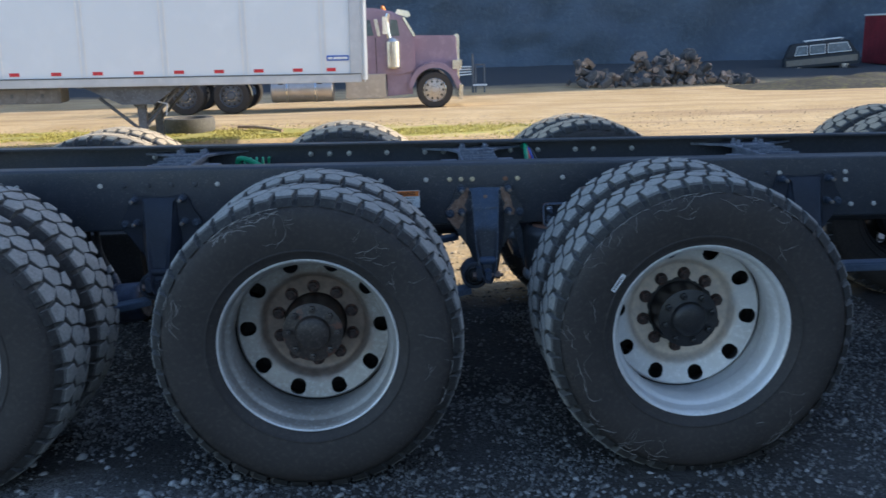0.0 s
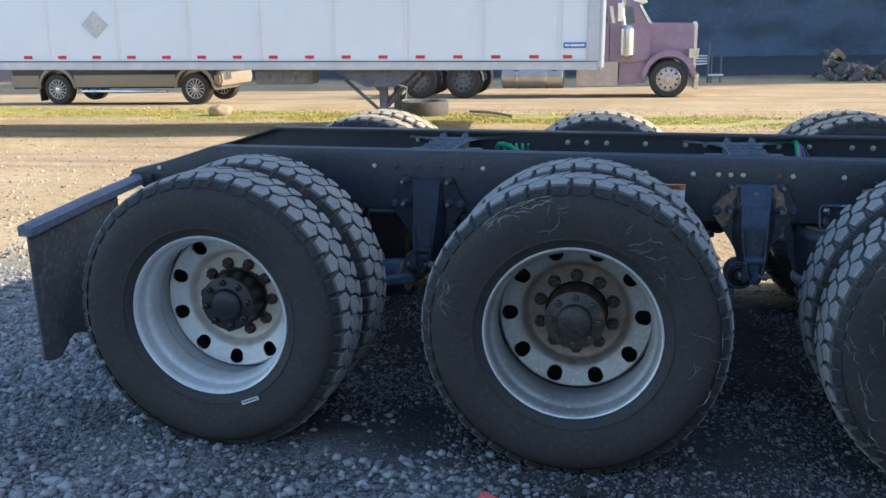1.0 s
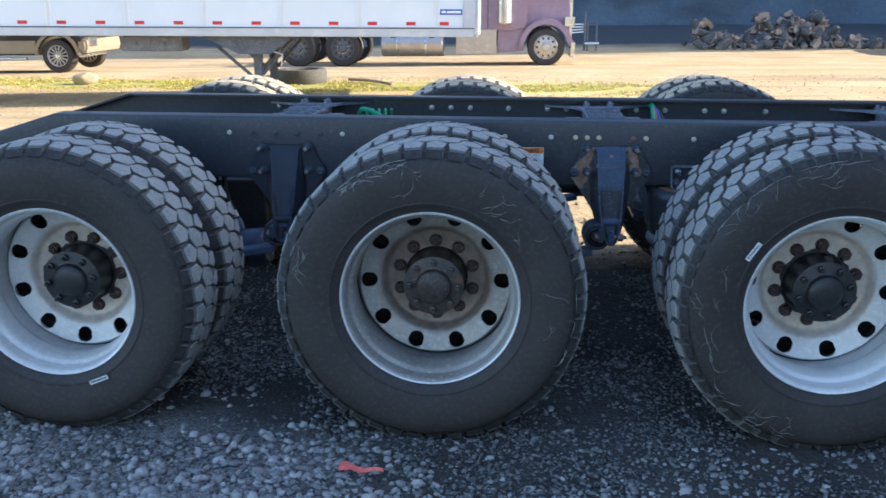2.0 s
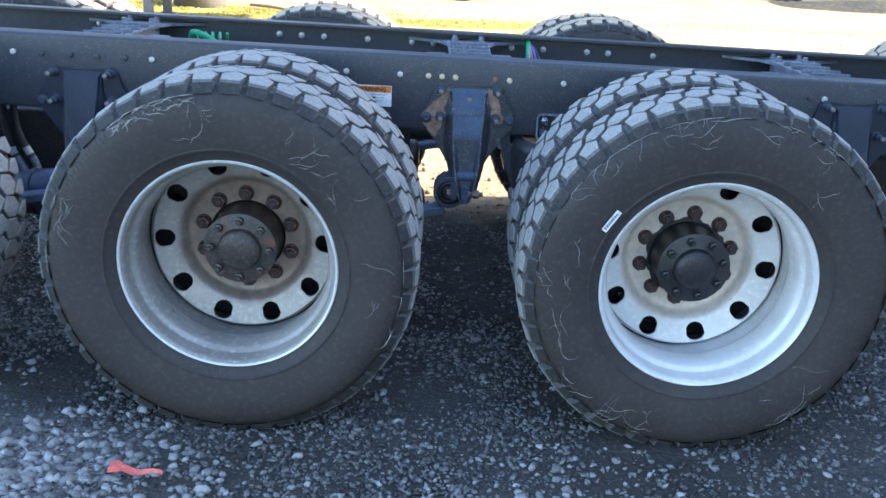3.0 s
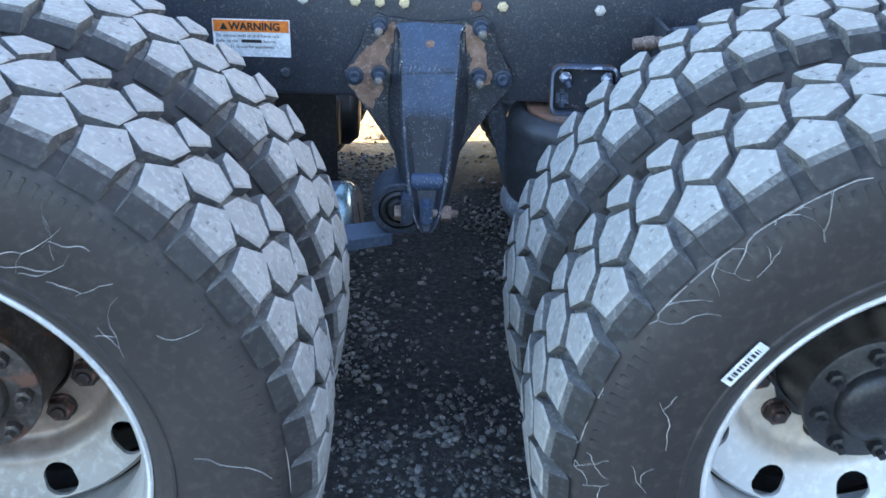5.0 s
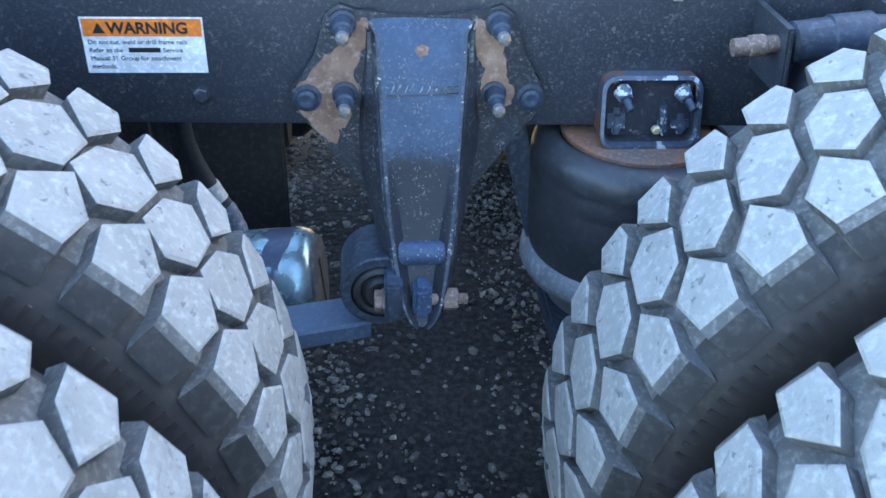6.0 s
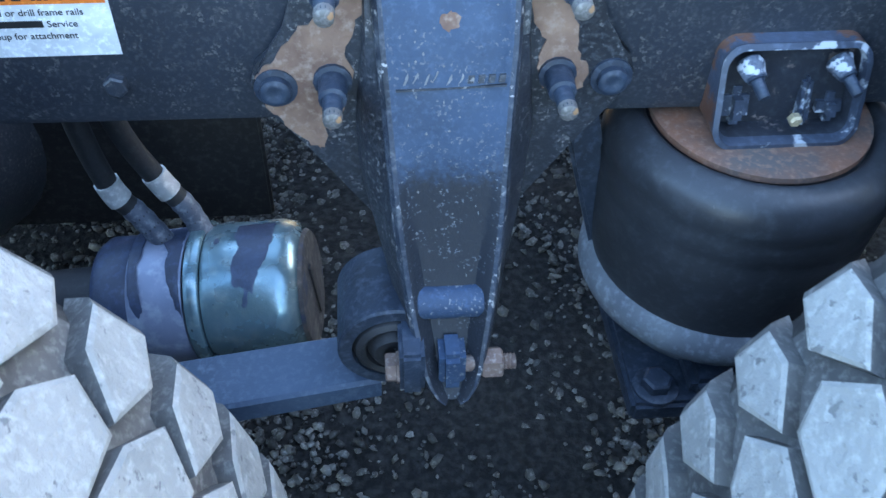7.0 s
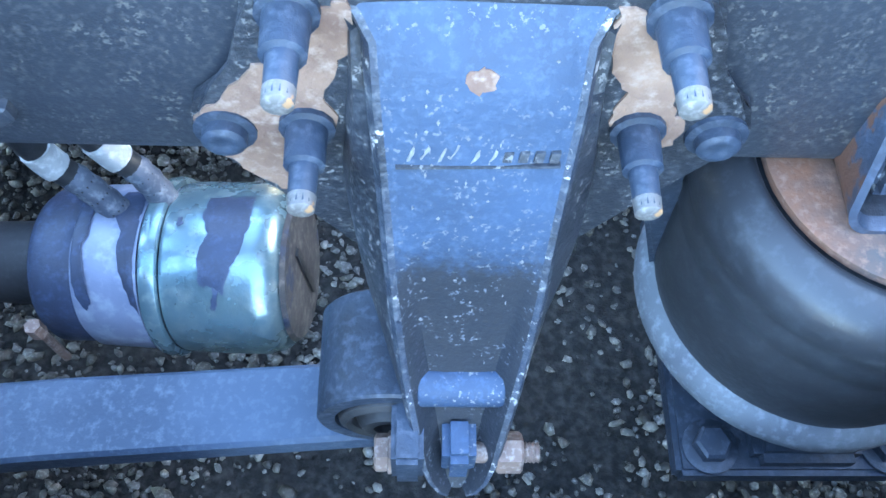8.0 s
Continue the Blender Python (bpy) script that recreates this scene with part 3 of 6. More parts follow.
def dual(x, phase, rusty=False, far=False, nuts=True, seed=0, turns=(0.0, 4.0)):
    """A pair of wheels on one hub. phase: the turn of the hand holes."""
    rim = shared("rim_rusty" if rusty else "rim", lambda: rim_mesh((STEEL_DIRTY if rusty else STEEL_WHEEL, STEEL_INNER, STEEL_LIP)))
    tyre, tread = shared("tyre", tyre_mesh), shared("tread_far" if far else "tread" + str(seed % 3), lambda: tread_mesh(seed % 3, TREAD_TAN if far else None))
    hub = shared("hub_rusty" if rusty else "hub", lambda: hub_mesh(HUB_RUST if rusty else HUB_BLACK))
    side = pose(x, 2 * MID_Y, WHEEL_Z, 0, 0, 180) if far else pose(x, 0, WHEEL_Z)
    made = []
    for inner in (False, True):
        m = side @ pose(0, DUAL if inner else 0, 0, 0, -math.degrees(phase) + (0 if inner else 18), 0)
        if inner:
            m = m @ pose(0, 0.224, 0, 0, 0, 180)
        look_of = "rusty brown-grey steel wheel" if rusty else "pale grey painted steel wheel"
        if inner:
            rim, look_of = shared("rim_inner", lambda: rim_mesh((STEEL_INNER, STEEL_INNER, STEEL_INNER))), "inner steel wheel, coloured dark for the shade behind the disc"
        wheel = put("wheel", rim, truck, look_of, m)
        put("tyre", tyre, wheel, "black dusty tyre")
        tagged(put("tread", tread, wheel, "dusty blocky tread, tinted tan for the sun on it" if far else "worn grey blocky tread", m.inverted() @ side @ pose(0, DUAL if inner else 0, 0, 0, -turns[int(inner)], 0)), kind="stuff")
        if not inner:
            put("hub", hub, wheel, "black greasy hub with studs", pose(0, 0, 0, 0, 9, 0))
            if nuts:
                bolt = shared("axle_nut_rusty" if rusty else "axle_nut", lambda: axle_nut_mesh(HUB_RUST if rusty else HUB_BLACK))
                for k in range(8):
                    a = 45 * k + (7 if rusty else 1)
                    put("axle_nut", bolt, wheel, "", pose(0.0845 * math.cos(radians(a)), 0, 0.0845 * math.sin(radians(a))))
                nut = shared("nut", nut_mesh)
                for k in range(10):
                    a = 36 * k
                    put("lug_nut", nut, wheel, "", pose(0.1345 * math.cos(radians(a)), 0, 0.1345 * math.sin(radians(a))))
        made.append(wheel)
    return made


def grease_ring(wheel, seed):
    """A ragged black edge of old grease round the hub."""
    bm = bmesh.new()
    rings = []
    for y, inner in ((0.2575, True), (0.2575, False), (0.2615, False)):
        ring = []
        for k in range(90):
            a = 2 * math.pi * k / 90
            r = 0.107 if inner else 0.117 + 0.011 * noise.noise((2.2 * math.cos(a), 2.2 * math.sin(a), seed)) + 0.006 * noise.noise((7 * math.cos(a), 7 * math.sin(a), seed))
            ring.append(bm.verts.new((r * math.cos(a), y, r * math.sin(a))))
        rings.append(ring)
    for a, b in zip(rings, rings[1:]):
        for k in range(90):
            bm.faces.new((a[k], a[(k + 1) % 90], b[(k + 1) % 90], b[k]))
    part("grease", bm, HUB_BLACK, wheel, "ragged black grease round the hub")


near_l = dual(AXLES[0], 5.9224 + math.pi, seed=1)
near_m = dual(AXLES[1], 5.6584 + math.pi, rusty=True, seed=2, turns=(7.0, 0.6))
near_r = dual(AXLES[2], 3.6844 + math.pi, seed=3, turns=(6.45, 2.0))
grease_ring(near_r[0], 3.0)
grease_ring(near_l[0], 8.0)
for k, ax in enumerate((*AXLES, 3.1)):
    dual(ax, 0.3 * k, far=True, nuts=False, seed=4 + k)


def rail_top(x):
    return 0.981 - 0.0125 * x


def rail(y_web, inward, name_label):
    """A C-section rail with rounded flanges towards the middle and a tapered rear end. inward: +1 or -1."""
    t, w, low = 0.009, 0.085, RAIL_LOW + 0.008
    x1, x0, xt = 6.0, -2.045, -1.64
    bm = bmesh.new()
    stations = [(x0, rail_top(x0) - 0.115, rail_top(x0) - 0.16), (x0 + 0.14, rail_top(x0) - 0.083, low + 0.02), (xt, rail_top(xt), low + 0.028)]
    stations += [(xt + (x1 - xt) * k / 10, rail_top(xt + (x1 - xt) * k / 10), RAIL_LOW + 0.0125 * (0.6 - xt - (x1 - xt) * k / 10)) for k in range(1, 11)]
    rings = []
    for x, top, bottom in stations:
        arc = 0.014
        prof = [(w, bottom), (arc, bottom), (0.004, bottom + 0.004), (0, bottom + arc), (0, top - arc), (0.0015, top - 0.006), (0.006, top - 0.0015), (arc, top), (w, top), (w, top - t), (arc + 0.004, top - t), (t, top - arc - 0.004), (t, bottom + arc + 0.004), (arc + 0.004, bottom + t), (w, bottom + t)]
        rings.append([bm.verts.new((x, y_web + inward * a, z)) for a, z in prof])
    n = len(rings[0])
    for a, b in zip(rings, rings[1:]):
        for k in range(n):
            bm.faces.new((a[k], a[(k + 1) % n], b[(k + 1) % n], b[k]))
    bm.faces.new(rings[0])
    bm.faces.new(rings[-1][::-1])
    return part("frame_rail", bm, FRAME, truck, name_label, smooth=40)


near_rail = rail(RAIL_Y, 1, "long dark blue-black steel frame rail")
far_rail = rail(2 * MID_Y - RAIL_Y, -1, "long dark blue-black steel frame rail")

# bolts along the rails
AIR_BLACK = material("air_spring_rubber", (0.04, 0.043, 0.05), 0.38, dark=(0.024, 0.025, 0.028), light=(0.055, 0.06, 0.067), scale=7, fine=110, bump=0.12, spots=(0.1, 0.1, 0.1), spot_scale=60, spot_at=0.74)
AIR_LIP = material("air_spring_piston", (0.2, 0.22, 0.24), 0.55, dark=(0.12, 0.13, 0.15), scale=10, fine=120, bump=0.15)
RUST = material("rusty_plate", (0.23, 0.1, 0.052), 0.8, dark=(0.105, 0.088, 0.08), light=(0.28, 0.16, 0.11), scale=17, fine=150, bump=0.4)
RUSTED_SIDE = material("rusted_bracket", (0.085, 0.105, 0.15), 0.45, 0.1, dark=(0.06, 0.07, 0.095), scale=20, fine=140, bump=0.3, spots=(0.17, 0.085, 0.055), spot_scale=28, spot_at=0.5)
POCKET = material("bracket_pocket", (0.022, 0.026, 0.036), 0.55, dark=(0.014, 0.016, 0.022), light=(0.04, 0.045, 0.055), scale=16, fine=140, bump=0.3, flecks=(0.2, 0.16, 0.14), fleck_scale=70, fleck_at=0.22)
TAN_MUD = material("dried_mud", (0.3, 0.19, 0.13), 0.95, dark=(0.17, 0.1, 0.07), light=(0.36, 0.26, 0.2), scale=20, fine=120, bump=0.5)
LEAF_BLUE = material("spring_paint", (0.06, 0.087, 0.135), 0.5, dark=(0.032, 0.05, 0.085), light=(0.088, 0.118, 0.165), scale=7, fine=140, bump=0.25, spots=(0.4, 0.42, 0.45), spot_scale=60, spot_at=0.73)
CAN_PAINT = material("peeling_chamber", (0.24, 0.33, 0.35), 0.26, 0.6, dark=(0.13, 0.21, 0.25), light=(0.38, 0.46, 0.46), scale=11, fine=50, bump=0.1)
CAN_REAR = material("chamber_rear", (0.27, 0.3, 0.39), 0.4, 0.2, dark=(0.2, 0.22, 0.3), light=(0.38, 0.41, 0.48), scale=10, fine=60, bump=0.1)
CAN_DARK = material("chamber_dark", (0.04, 0.055, 0.1), 0.45, dark=(0.025, 0.03, 0.05), scale=12, fine=120, bump=0.2)
CAN_MUD = material("chamber_mud", (0.07, 0.068, 0.068), 0.8, dark=(0.03, 0.03, 0.035), light=(0.13, 0.12, 0.11), scale=22, fine=90, bump=0.5, spots=(0.03, 0.04, 0.07), spot_scale=18, spot_at=0.58)
HOSE = material("hose_rubber", (0.025, 0.025, 0.027), 0.6, scale=14, fine=160, bump=0.2)
TAPE = material("white_tape", (0.52, 0.52, 0.5), 0.6, scale=20, fine=120, bump=0.2)
GREEN = material("green_line", (0.02, 0.28, 0.13), 0.4, scale=14, fine=90)
RED = material("red_line", (0.5, 0.05, 0.04), 0.4, scale=14, fine=90)
BLUE = material("blue_line", (0.03, 0.08, 0.4), 0.4, scale=14, fine=90)
GREY_CAST = material("crossmember_grey", (0.16, 0.18, 0.22), 0.5, 0.2, dark=(0.08, 0.09, 0.12), light=(0.28, 0.3, 0.33), scale=14, fine=120, bump=0.3)
BARE = material("bolt_tip", (0.19, 0.18, 0.17), 0.5, 0.3, scale=40, fine=260, bump=0.2, spots=(0.35, 0.2, 0.1), spot_scale=60, spot_at=0.6)
FLAP = material("mud_flap_rubber", (0.125, 0.12, 0.112), 0.9, dark=(0.07, 0.068, 0.065), light=(0.2, 0.192, 0.178), scale=4, fine=40, bump=0.4)
STEEL_BLUE = material("bracket_steel", (0.07, 0.086, 0.122), 0.36, 0.2, scale=9, fine=140, bump=0.2, spots=(0.45, 0.47, 0.5), spot_scale=38, spot_at=0.58)
CRUST = material("stud_corrosion", (0.13, 0.15, 0.19), 0.7, dark=(0.07, 0.085, 0.12), light=(0.2, 0.22, 0.25), scale=60, fine=300, bump=0.5, spots=(0.5, 0.52, 0.55), spot_scale=55, spot_at=0.52)
CHIP = material("paint_chip", (0.2, 0.2, 0.2), 0.8, scale=60, fine=300, bump=0.2)
PALE = material("scuff", (0.42, 0.4, 0.37), 0.9, scale=30, fine=200, bump=0.2)
WHITE = material("label_white", (0.8, 0.8, 0.79), 0.5, scale=20, fine=150, bump=0.03)
ORANGE = material("label_orange", (0.85, 0.22, 0.03), 0.5, scale=20, fine=150, bump=0.03)
BLACK = material("label_black", (0.02, 0.02, 0.02), 0.5, bump=0)


def bolt_mesh(mat, name):
    bm = capped([(0.0, 0.0105), (-0.007, 0.0105), (-0.0085, 0.0085), (-0.009, 0.003)], 6)
    return mesh_of(name, bm, mat, 30)


def rail_bolt(x, z, kind="zinc"):
    mesh = shared("bolt_" + kind, lambda: bolt_mesh({"zinc": BOLT, "brass": BOLT_BRASS, "dark": FRAME, "rust": RUST}[kind], "bolt"))
    put("bolt", mesh, near_rail, "", pose(x, RAIL_Y, z, 0, 37 * x * 10 % 60, 0))


for x, kind in ((-1.9, "zinc"), (-1.227, "zinc"), (-0.896, "zinc"), (-0.802, "dark"), (-0.705, "dark"), (-0.613, "dark"), (-0.519, "dark"), (-0.428, "zinc"), (0.231, "zinc"), (0.414, "zinc"), (0.511, "brass"), (0.557, "brass"), (0.603, "brass"), (0.739, "rust"), (0.788, "brass"), (0.973, "zinc"), (1.823, "dark"), (1.872, "zinc"), (2.063, "dark"), (2.103, "dark"), (2.147, "zinc")):
    rail_bolt(x, rail_top(x) - 0.0665 if x > -1.8 else 0.904, kind)
for x, z in ((2.15, 0.854), (2.182, 0.751), (2.278, 0.75), (0.375, 0.767)):
    rail_bolt(x, z, "dark" if x < 1 else "zinc")
far_bolt = shared("bolt_far", lambda: mesh_of("bolt", capped([(0.0, 0.013), (-0.006, 0.013), (-0.007, 0.008), (-0.018, 0.0075), (-0.019, 0.004)], 8), BOLT, 30))
for x in (-0.9, -0.139, -0.045, 0.05, 0.236, 0.424, 0.516, 0.85, 0.986, 1.173, 1.264, 1.457):
    put("bolt", far_bolt, far_rail, "", pose(x, 2 * MID_Y - RAIL_Y - 0.009, rail_top(x) - 0.058))


# spring hangers bolted to the rails: height, half width, depth of the rim and of the face, half width at the foot
HANGER_ROWS = ((0.8745, 0.074, 0.8055, 0.8055, 0.075), (0.867, 0.066, 0.8015, 0.801, 0.071), (0.856, 0.0585, 0.792, 0.791, 0.069), (0.82, 0.0575, 0.779, 0.778, 0.07), (0.78, 0.0545, 0.765, 0.764, 0.074), (0.735, 0.052, 0.749, 0.75, 0.079), (0.716, 0.0508, 0.742, 0.7455, 0.08), (0.69, 0.049, 0.732, 0.7405, 0.079), (0.655, 0.0465, 0.719, 0.733, 0.075), (0.62, 0.0425, 0.704, 0.722, 0.068), (0.59, 0.0385, 0.692, 0.712, 0.061), (0.562, 0.0335, 0.677, 0.698, 0.053), (0.541, 0.0285, 0.664, 0.69, 0.044), (0.526, 0.0225, 0.656, 0.676, 0.034), (0.514, 0.015, 0.652, 0.666, 0.024), (0.506, 0.008, 0.652, 0.66, 0.016))


def hanger_parts():
    """A cast hanger round x = 0, with its mounting plate, sloping face, rims and cross bar."""
    z = RAIL_Y
    plate = [(-0.124, 0.85), (-0.117, 0.876), (-0.1, 0.888), (-0.082, 0.882), (-0.066, 0.878), (-0.03, 0.876), (0.03, 0.876), (0.066, 0.878), (0.082, 0.882), (0.1, 0.888), (0.117, 0.876), (0.125, 0.85), (0.129, 0.822), (0.142, 0.803), (0.159, 0.787), (0.165, 0.768), (0.158, 0.745), (0.122, 0.702), (0.085, 0.645), (0.06, 0.6), (-0.06, 0.6), (-0.085, 0.645), (-0.122, 0.702), (-0.158, 0.745), (-0.165, 0.768), (-0.159, 0.787), (-0.142, 0.803), (-0.129, 0.822)]
    back = slab(plate, z - 0.014, z - 0.001, bevel=0.004)
    bm = bmesh.new()
    rings = []
    for h, w, rim, face, foot in HANGER_ROWS:
        base = z - 0.011 - 1.1 * max(0.0, 0.6 - h)
        k = min(1.0, w / 0.034)
        half = [(foot, base), (foot - 0.35 * (foot - w - 0.003), base - 0.5 * (base - rim)), (w + 0.003 * k, rim + 0.012), (w + 0.001, rim + 0.004), (w - 0.002 * k, rim), (w - 0.006 * k, rim + 0.0012), (w - 0.012 * k, 0.3 * rim + 0.7 * face), (w - 0.017 * k, face), (w * 0.3, face - 0.0008)]
        pts = [(-x, y) for x, y in half] + half[::-1]
        rings.append([bm.verts.new((x, y, h)) for x, y in pts])
    n = len(rings[0])
    for a, b in zip(rings, rings[1:]):
        for k in range(n - 1):
            # the cheeks are bare of blue
            inner = 5 <= k <= n - 7
            bm.faces.new((a[k], a[k + 1], b[k + 1], b[k])).material_index = 1 if (k < 2 or k > n - 4) else 2 if not inner else 0
    bm.faces.new(rings[0])
    bm.faces.new(rings[-1][::-1])
    for v in bm.verts:
        v.co += Vector(noise.noise_vector(v.co * 40)) * 0.0009
    bar = capped([(-0.033, 0.014), (-0.03, 0.0175), (0.03, 0.0175), (0.033, 0.014)], 24, "x")
    bmesh.ops.translate(bar, vec=(0, 0.7145, 0.587), verts=bar.verts)
    boss = box(bmesh.new(), -0.0125, 0.0125, 0.664, 0.7, 0.512, 0.561, bevel=0.006)
    return back, bm, bar, boss


def hanger_face(h):
    """Depth of the hanger's sloping face at a height."""
    for (h1, _, _, f1, _), (h0, _, _, f0, _) in zip(HANGER_ROWS, HANGER_ROWS[1:]):
        if h >= h0:
            return f0 + (f1 - f0) * (h - h0) / (h1 - h0)
    return HANGER_ROWS[-1][3]


def face_patch(points, rise=0.0008, ragged=0.0, seed=1, bm=None):
    """A thin patch that lies on the hanger's face; points: (x, z) pairs round its edge."""
    r = random.Random(seed)
    loop = []
    for (x0, z0), (x1, z1) in zip(points, points[1:] + points[:1]):
        for k in range(3 if ragged else 1):
            loop.append((x0 + (x1 - x0) * k / 3 + r.uniform(-ragged, ragged), z0 + (z1 - z0) * k / 3 + r.uniform(-ragged, ragged)) if ragged else (x0, z0))
    bm = bm or bmesh.new()
    top = [bm.verts.new((x, hanger_face(h) - 0.0008 - rise, h)) for x, h in loop]
    low = [bm.verts.new((x, hanger_face(h) + 0.002, h)) for x, h in loop]
    bm.faces.new(top)
    for k in range(len(loop)):
        j = (k + 1) % len(loop)
        bm.faces.new((top[k], low[k], low[j], top[j]))
    return bm


def stud_mesh(big=False):
    """A collar with a stud through it, pointing to -y and drooping towards its tip."""
    return mesh_of("stud", capped([(0.0, 0.0165), (-0.005, 0.0165), (-0.0065, 0.0125), (-0.03, 0.0118), (-0.0315, 0.0085), (-0.056, 0.0078), (-0.058, 0.0065)], 14), EYE_DARK, 35)


def dome_mesh():
    return mesh_of("bolt", capped([(0.0, 0.0185), (-0.003, 0.0185), (-0.0042, 0.0135), (-0.0105, 0.013), (-0.0125, 0.0105), (-0.0128, 0.007), (-0.0118, 0.005)], 18), EYE_DARK, 40)


def hanger(x, far=False, muddy=False):
    m = pose(x, 2 * MID_Y, 0, 0, 0, 180) if far else pose(x, 0, 0)
    paint = (HANGER_FACE, CAST_DARK, CAST_RIM) if muddy else (SHADED_PAINT, SHADED_PAINT, SHADED_PAINT)
    made = shared("hanger" if muddy else "hanger_plain", lambda: [mesh_of(n, b, mat, 40) for n, b, mat in zip(("hanger_plate", "hanger", "cross_bar", "boss"), hanger_parts(), (paint[1], paint, CAST_BLUE if muddy else SHADED_PAINT, CAST_BLUE if muddy else SHADED_PAINT))])
    body = put("hanger", made[1], truck, "dark blue speckled cast spring hanger" if muddy else "blue-black cast spring hanger", m)
    put("mounting_plate", made[0], body)
    put("cross_bar", made[2], body)
    put("boss", made[3], body)
    stud, dome, tip = shared("stud", stud_mesh), shared("dome", dome_mesh), shared("tip", lambda: mesh_of("stud_tip", capped([(-0.05, 0.0083), (-0.0585, 0.0078), (-0.06, 0.005)], 12), BARE, 40))
    for sx in (-1, 1):
        for z in (0.867, 0.774):
            turn = pose(sx * 0.0955, RAIL_Y - 0.014, z)
            s = put("stud", stud, body, "", turn)
            put("tip", tip, body, "bare bright stud tip", turn)
        put("bolt", dome, body, "", pose(sx * 0.1435, RAIL_Y - 0.014, 0.768))
    if muddy:
        rng = random.Random(5)
        for sx in (-1, 1):
            # patches of dried mud on the plate between the studs
            bm = bmesh.new()
            outline = [(0.066, 0.872), (0.082, 0.868), (0.09, 0.85), (0.103, 0.835), (0.108, 0.815), (0.11, 0.795), (0.123, 0.78), (0.121, 0.76), (0.1, 0.752), (0.085, 0.76), (0.076, 0.78), (0.081, 0.805), (0.07, 0.83), (0.062, 0.85)]
            if sx < 0:
                outline = [(0.066, 0.872), (0.08, 0.868), (0.088, 0.85), (0.104, 0.836), (0.122, 0.82), (0.138, 0.8), (0.156, 0.786), (0.161, 0.77), (0.155, 0.748), (0.138, 0.726), (0.118, 0.703), (0.108, 0.7), (0.105, 0.722), (0.094, 0.728), (0.088, 0.75), (0.079, 0.78), (0.083, 0.805), (0.072, 0.83), (0.062, 0.85)]
            pts = []
            for (x0, z0), (x1, z1) in zip(outline, outline[1:] + outline[:1]):
                for k in range(4):
                    j = rng.uniform(-0.0025, 0.0025)
                    pts.append((sx * (x0 + (x1 - x0) * k / 4 + j), z0 + (z1 - z0) * k / 4 + rng.uniform(-0.0025, 0.0025)))
            slab(pts, RAIL_Y - 0.0155, RAIL_Y - 0.0125, bm)
            part("mud", bm, TAN_MUD, body, "tan dried mud", smooth=20)
        # cast lettering worn to bars, chips and a rust spot on the face
        marks = face_patch([(-0.044, 0.7865), (0.046, 0.7885), (0.046, 0.7897), (-0.044, 0.7877)], 0.0012)
        for k in range(4):
            x0 = 0.014 + 0.0085 * k
            face_patch([(x0, 0.7915), (x0 + 0.005, 0.7915), (x0 + 0.006, 0.7975), (x0 + 0.001, 0.7975)], 0.001, bm=marks)
        part("casting_mark", marks, CAST_DARK, body)
        chips = bmesh.new()
        for k in range(6):
            x0, z0 = -0.038 + 0.0085 * k + rng.uniform(-0.002, 0.002), 0.792 + rng.uniform(-0.003, 0.004)
            w = rng.uniform(0.0008, 0.002)
            face_patch([(x0, z0), (x0 + w, z0 + 0.0005), (x0 + 0.005, z0 + rng.uniform(0.004, 0.009)), (x0 + 0.004, z0 + 0.0085)], 0.0007, 0.0005, k, bm=chips)
        for k in range(36):
            z0 = rng.uniform(0.6, 0.855)
            x0, w, h = rng.uniform(-0.038, 0.038), rng.uniform(0.0004, 0.0013), rng.uniform(0.0006, 0.0019)
            face_patch([(x0 - w, z0), (x0, z0 - h), (x0 + w, z0), (x0, z0 + h)], 0.0004, 0.0002, k, bm=chips)
        tagged(part("paint_chipping", chips, CHIP, body, "pale chips in the paint", smooth=None), kind="stuff")
        part("rust_spot", face_patch([(-0.008, 0.838), (-0.002, 0.832), (0.006, 0.834), (0.009, 0.84), (0.003, 0.846), (-0.004, 0.845)], 0.0007, 0.0018, 9), TAN_MUD, body, "tan rust spot")
    # bolt through the clevis, with a lug on the spring side
    part("pivot_bolt", capped([(0.0, 0.008), (0.048, 0.008), (0.049, 0.007), (0.0505, 0.008), (0.052, 0.007), (0.0535, 0.008), (0.055, 0.007), (0.0565, 0.008), (0.058, 0.007), (0.06, 0.0078), (0.061, 0.005)], 16, "x"), OLD_BOLT, body, "rusty steel pivot bolt", pose(0, 0.678, 0.536))
    part("bolt_head", capped([(-0.0625, 0.0125), (-0.061, 0.0145), (-0.0525, 0.0145), (-0.052, 0.0165), (-0.0495, 0.0165)], 6, "x"), OLD_BOLT, body, "", pose(0, 0.678, 0.536))
    part("bolt_nut", capped([(0.028, 0.0142), (0.03, 0.0155), (0.046, 0.0155), (0.048, 0.013)], 6, "x"), OLD_BOLT, body, "rusty hex nut", pose(0, 0.678, 0.536, 12))
    lug = bmesh.new()
    box(lug, -0.0495, -0.026, 0.66, 0.745, 0.516, 0.572, bevel=0.004)
    part("lug", lug, EYE_DARK, body)
    return body


for x in (-0.665, 0.652, 1.975):
    hanger(x, muddy=x == 0.652)
for x in (-0.665, 0.652, 1.975):
    hanger(x, far=True)


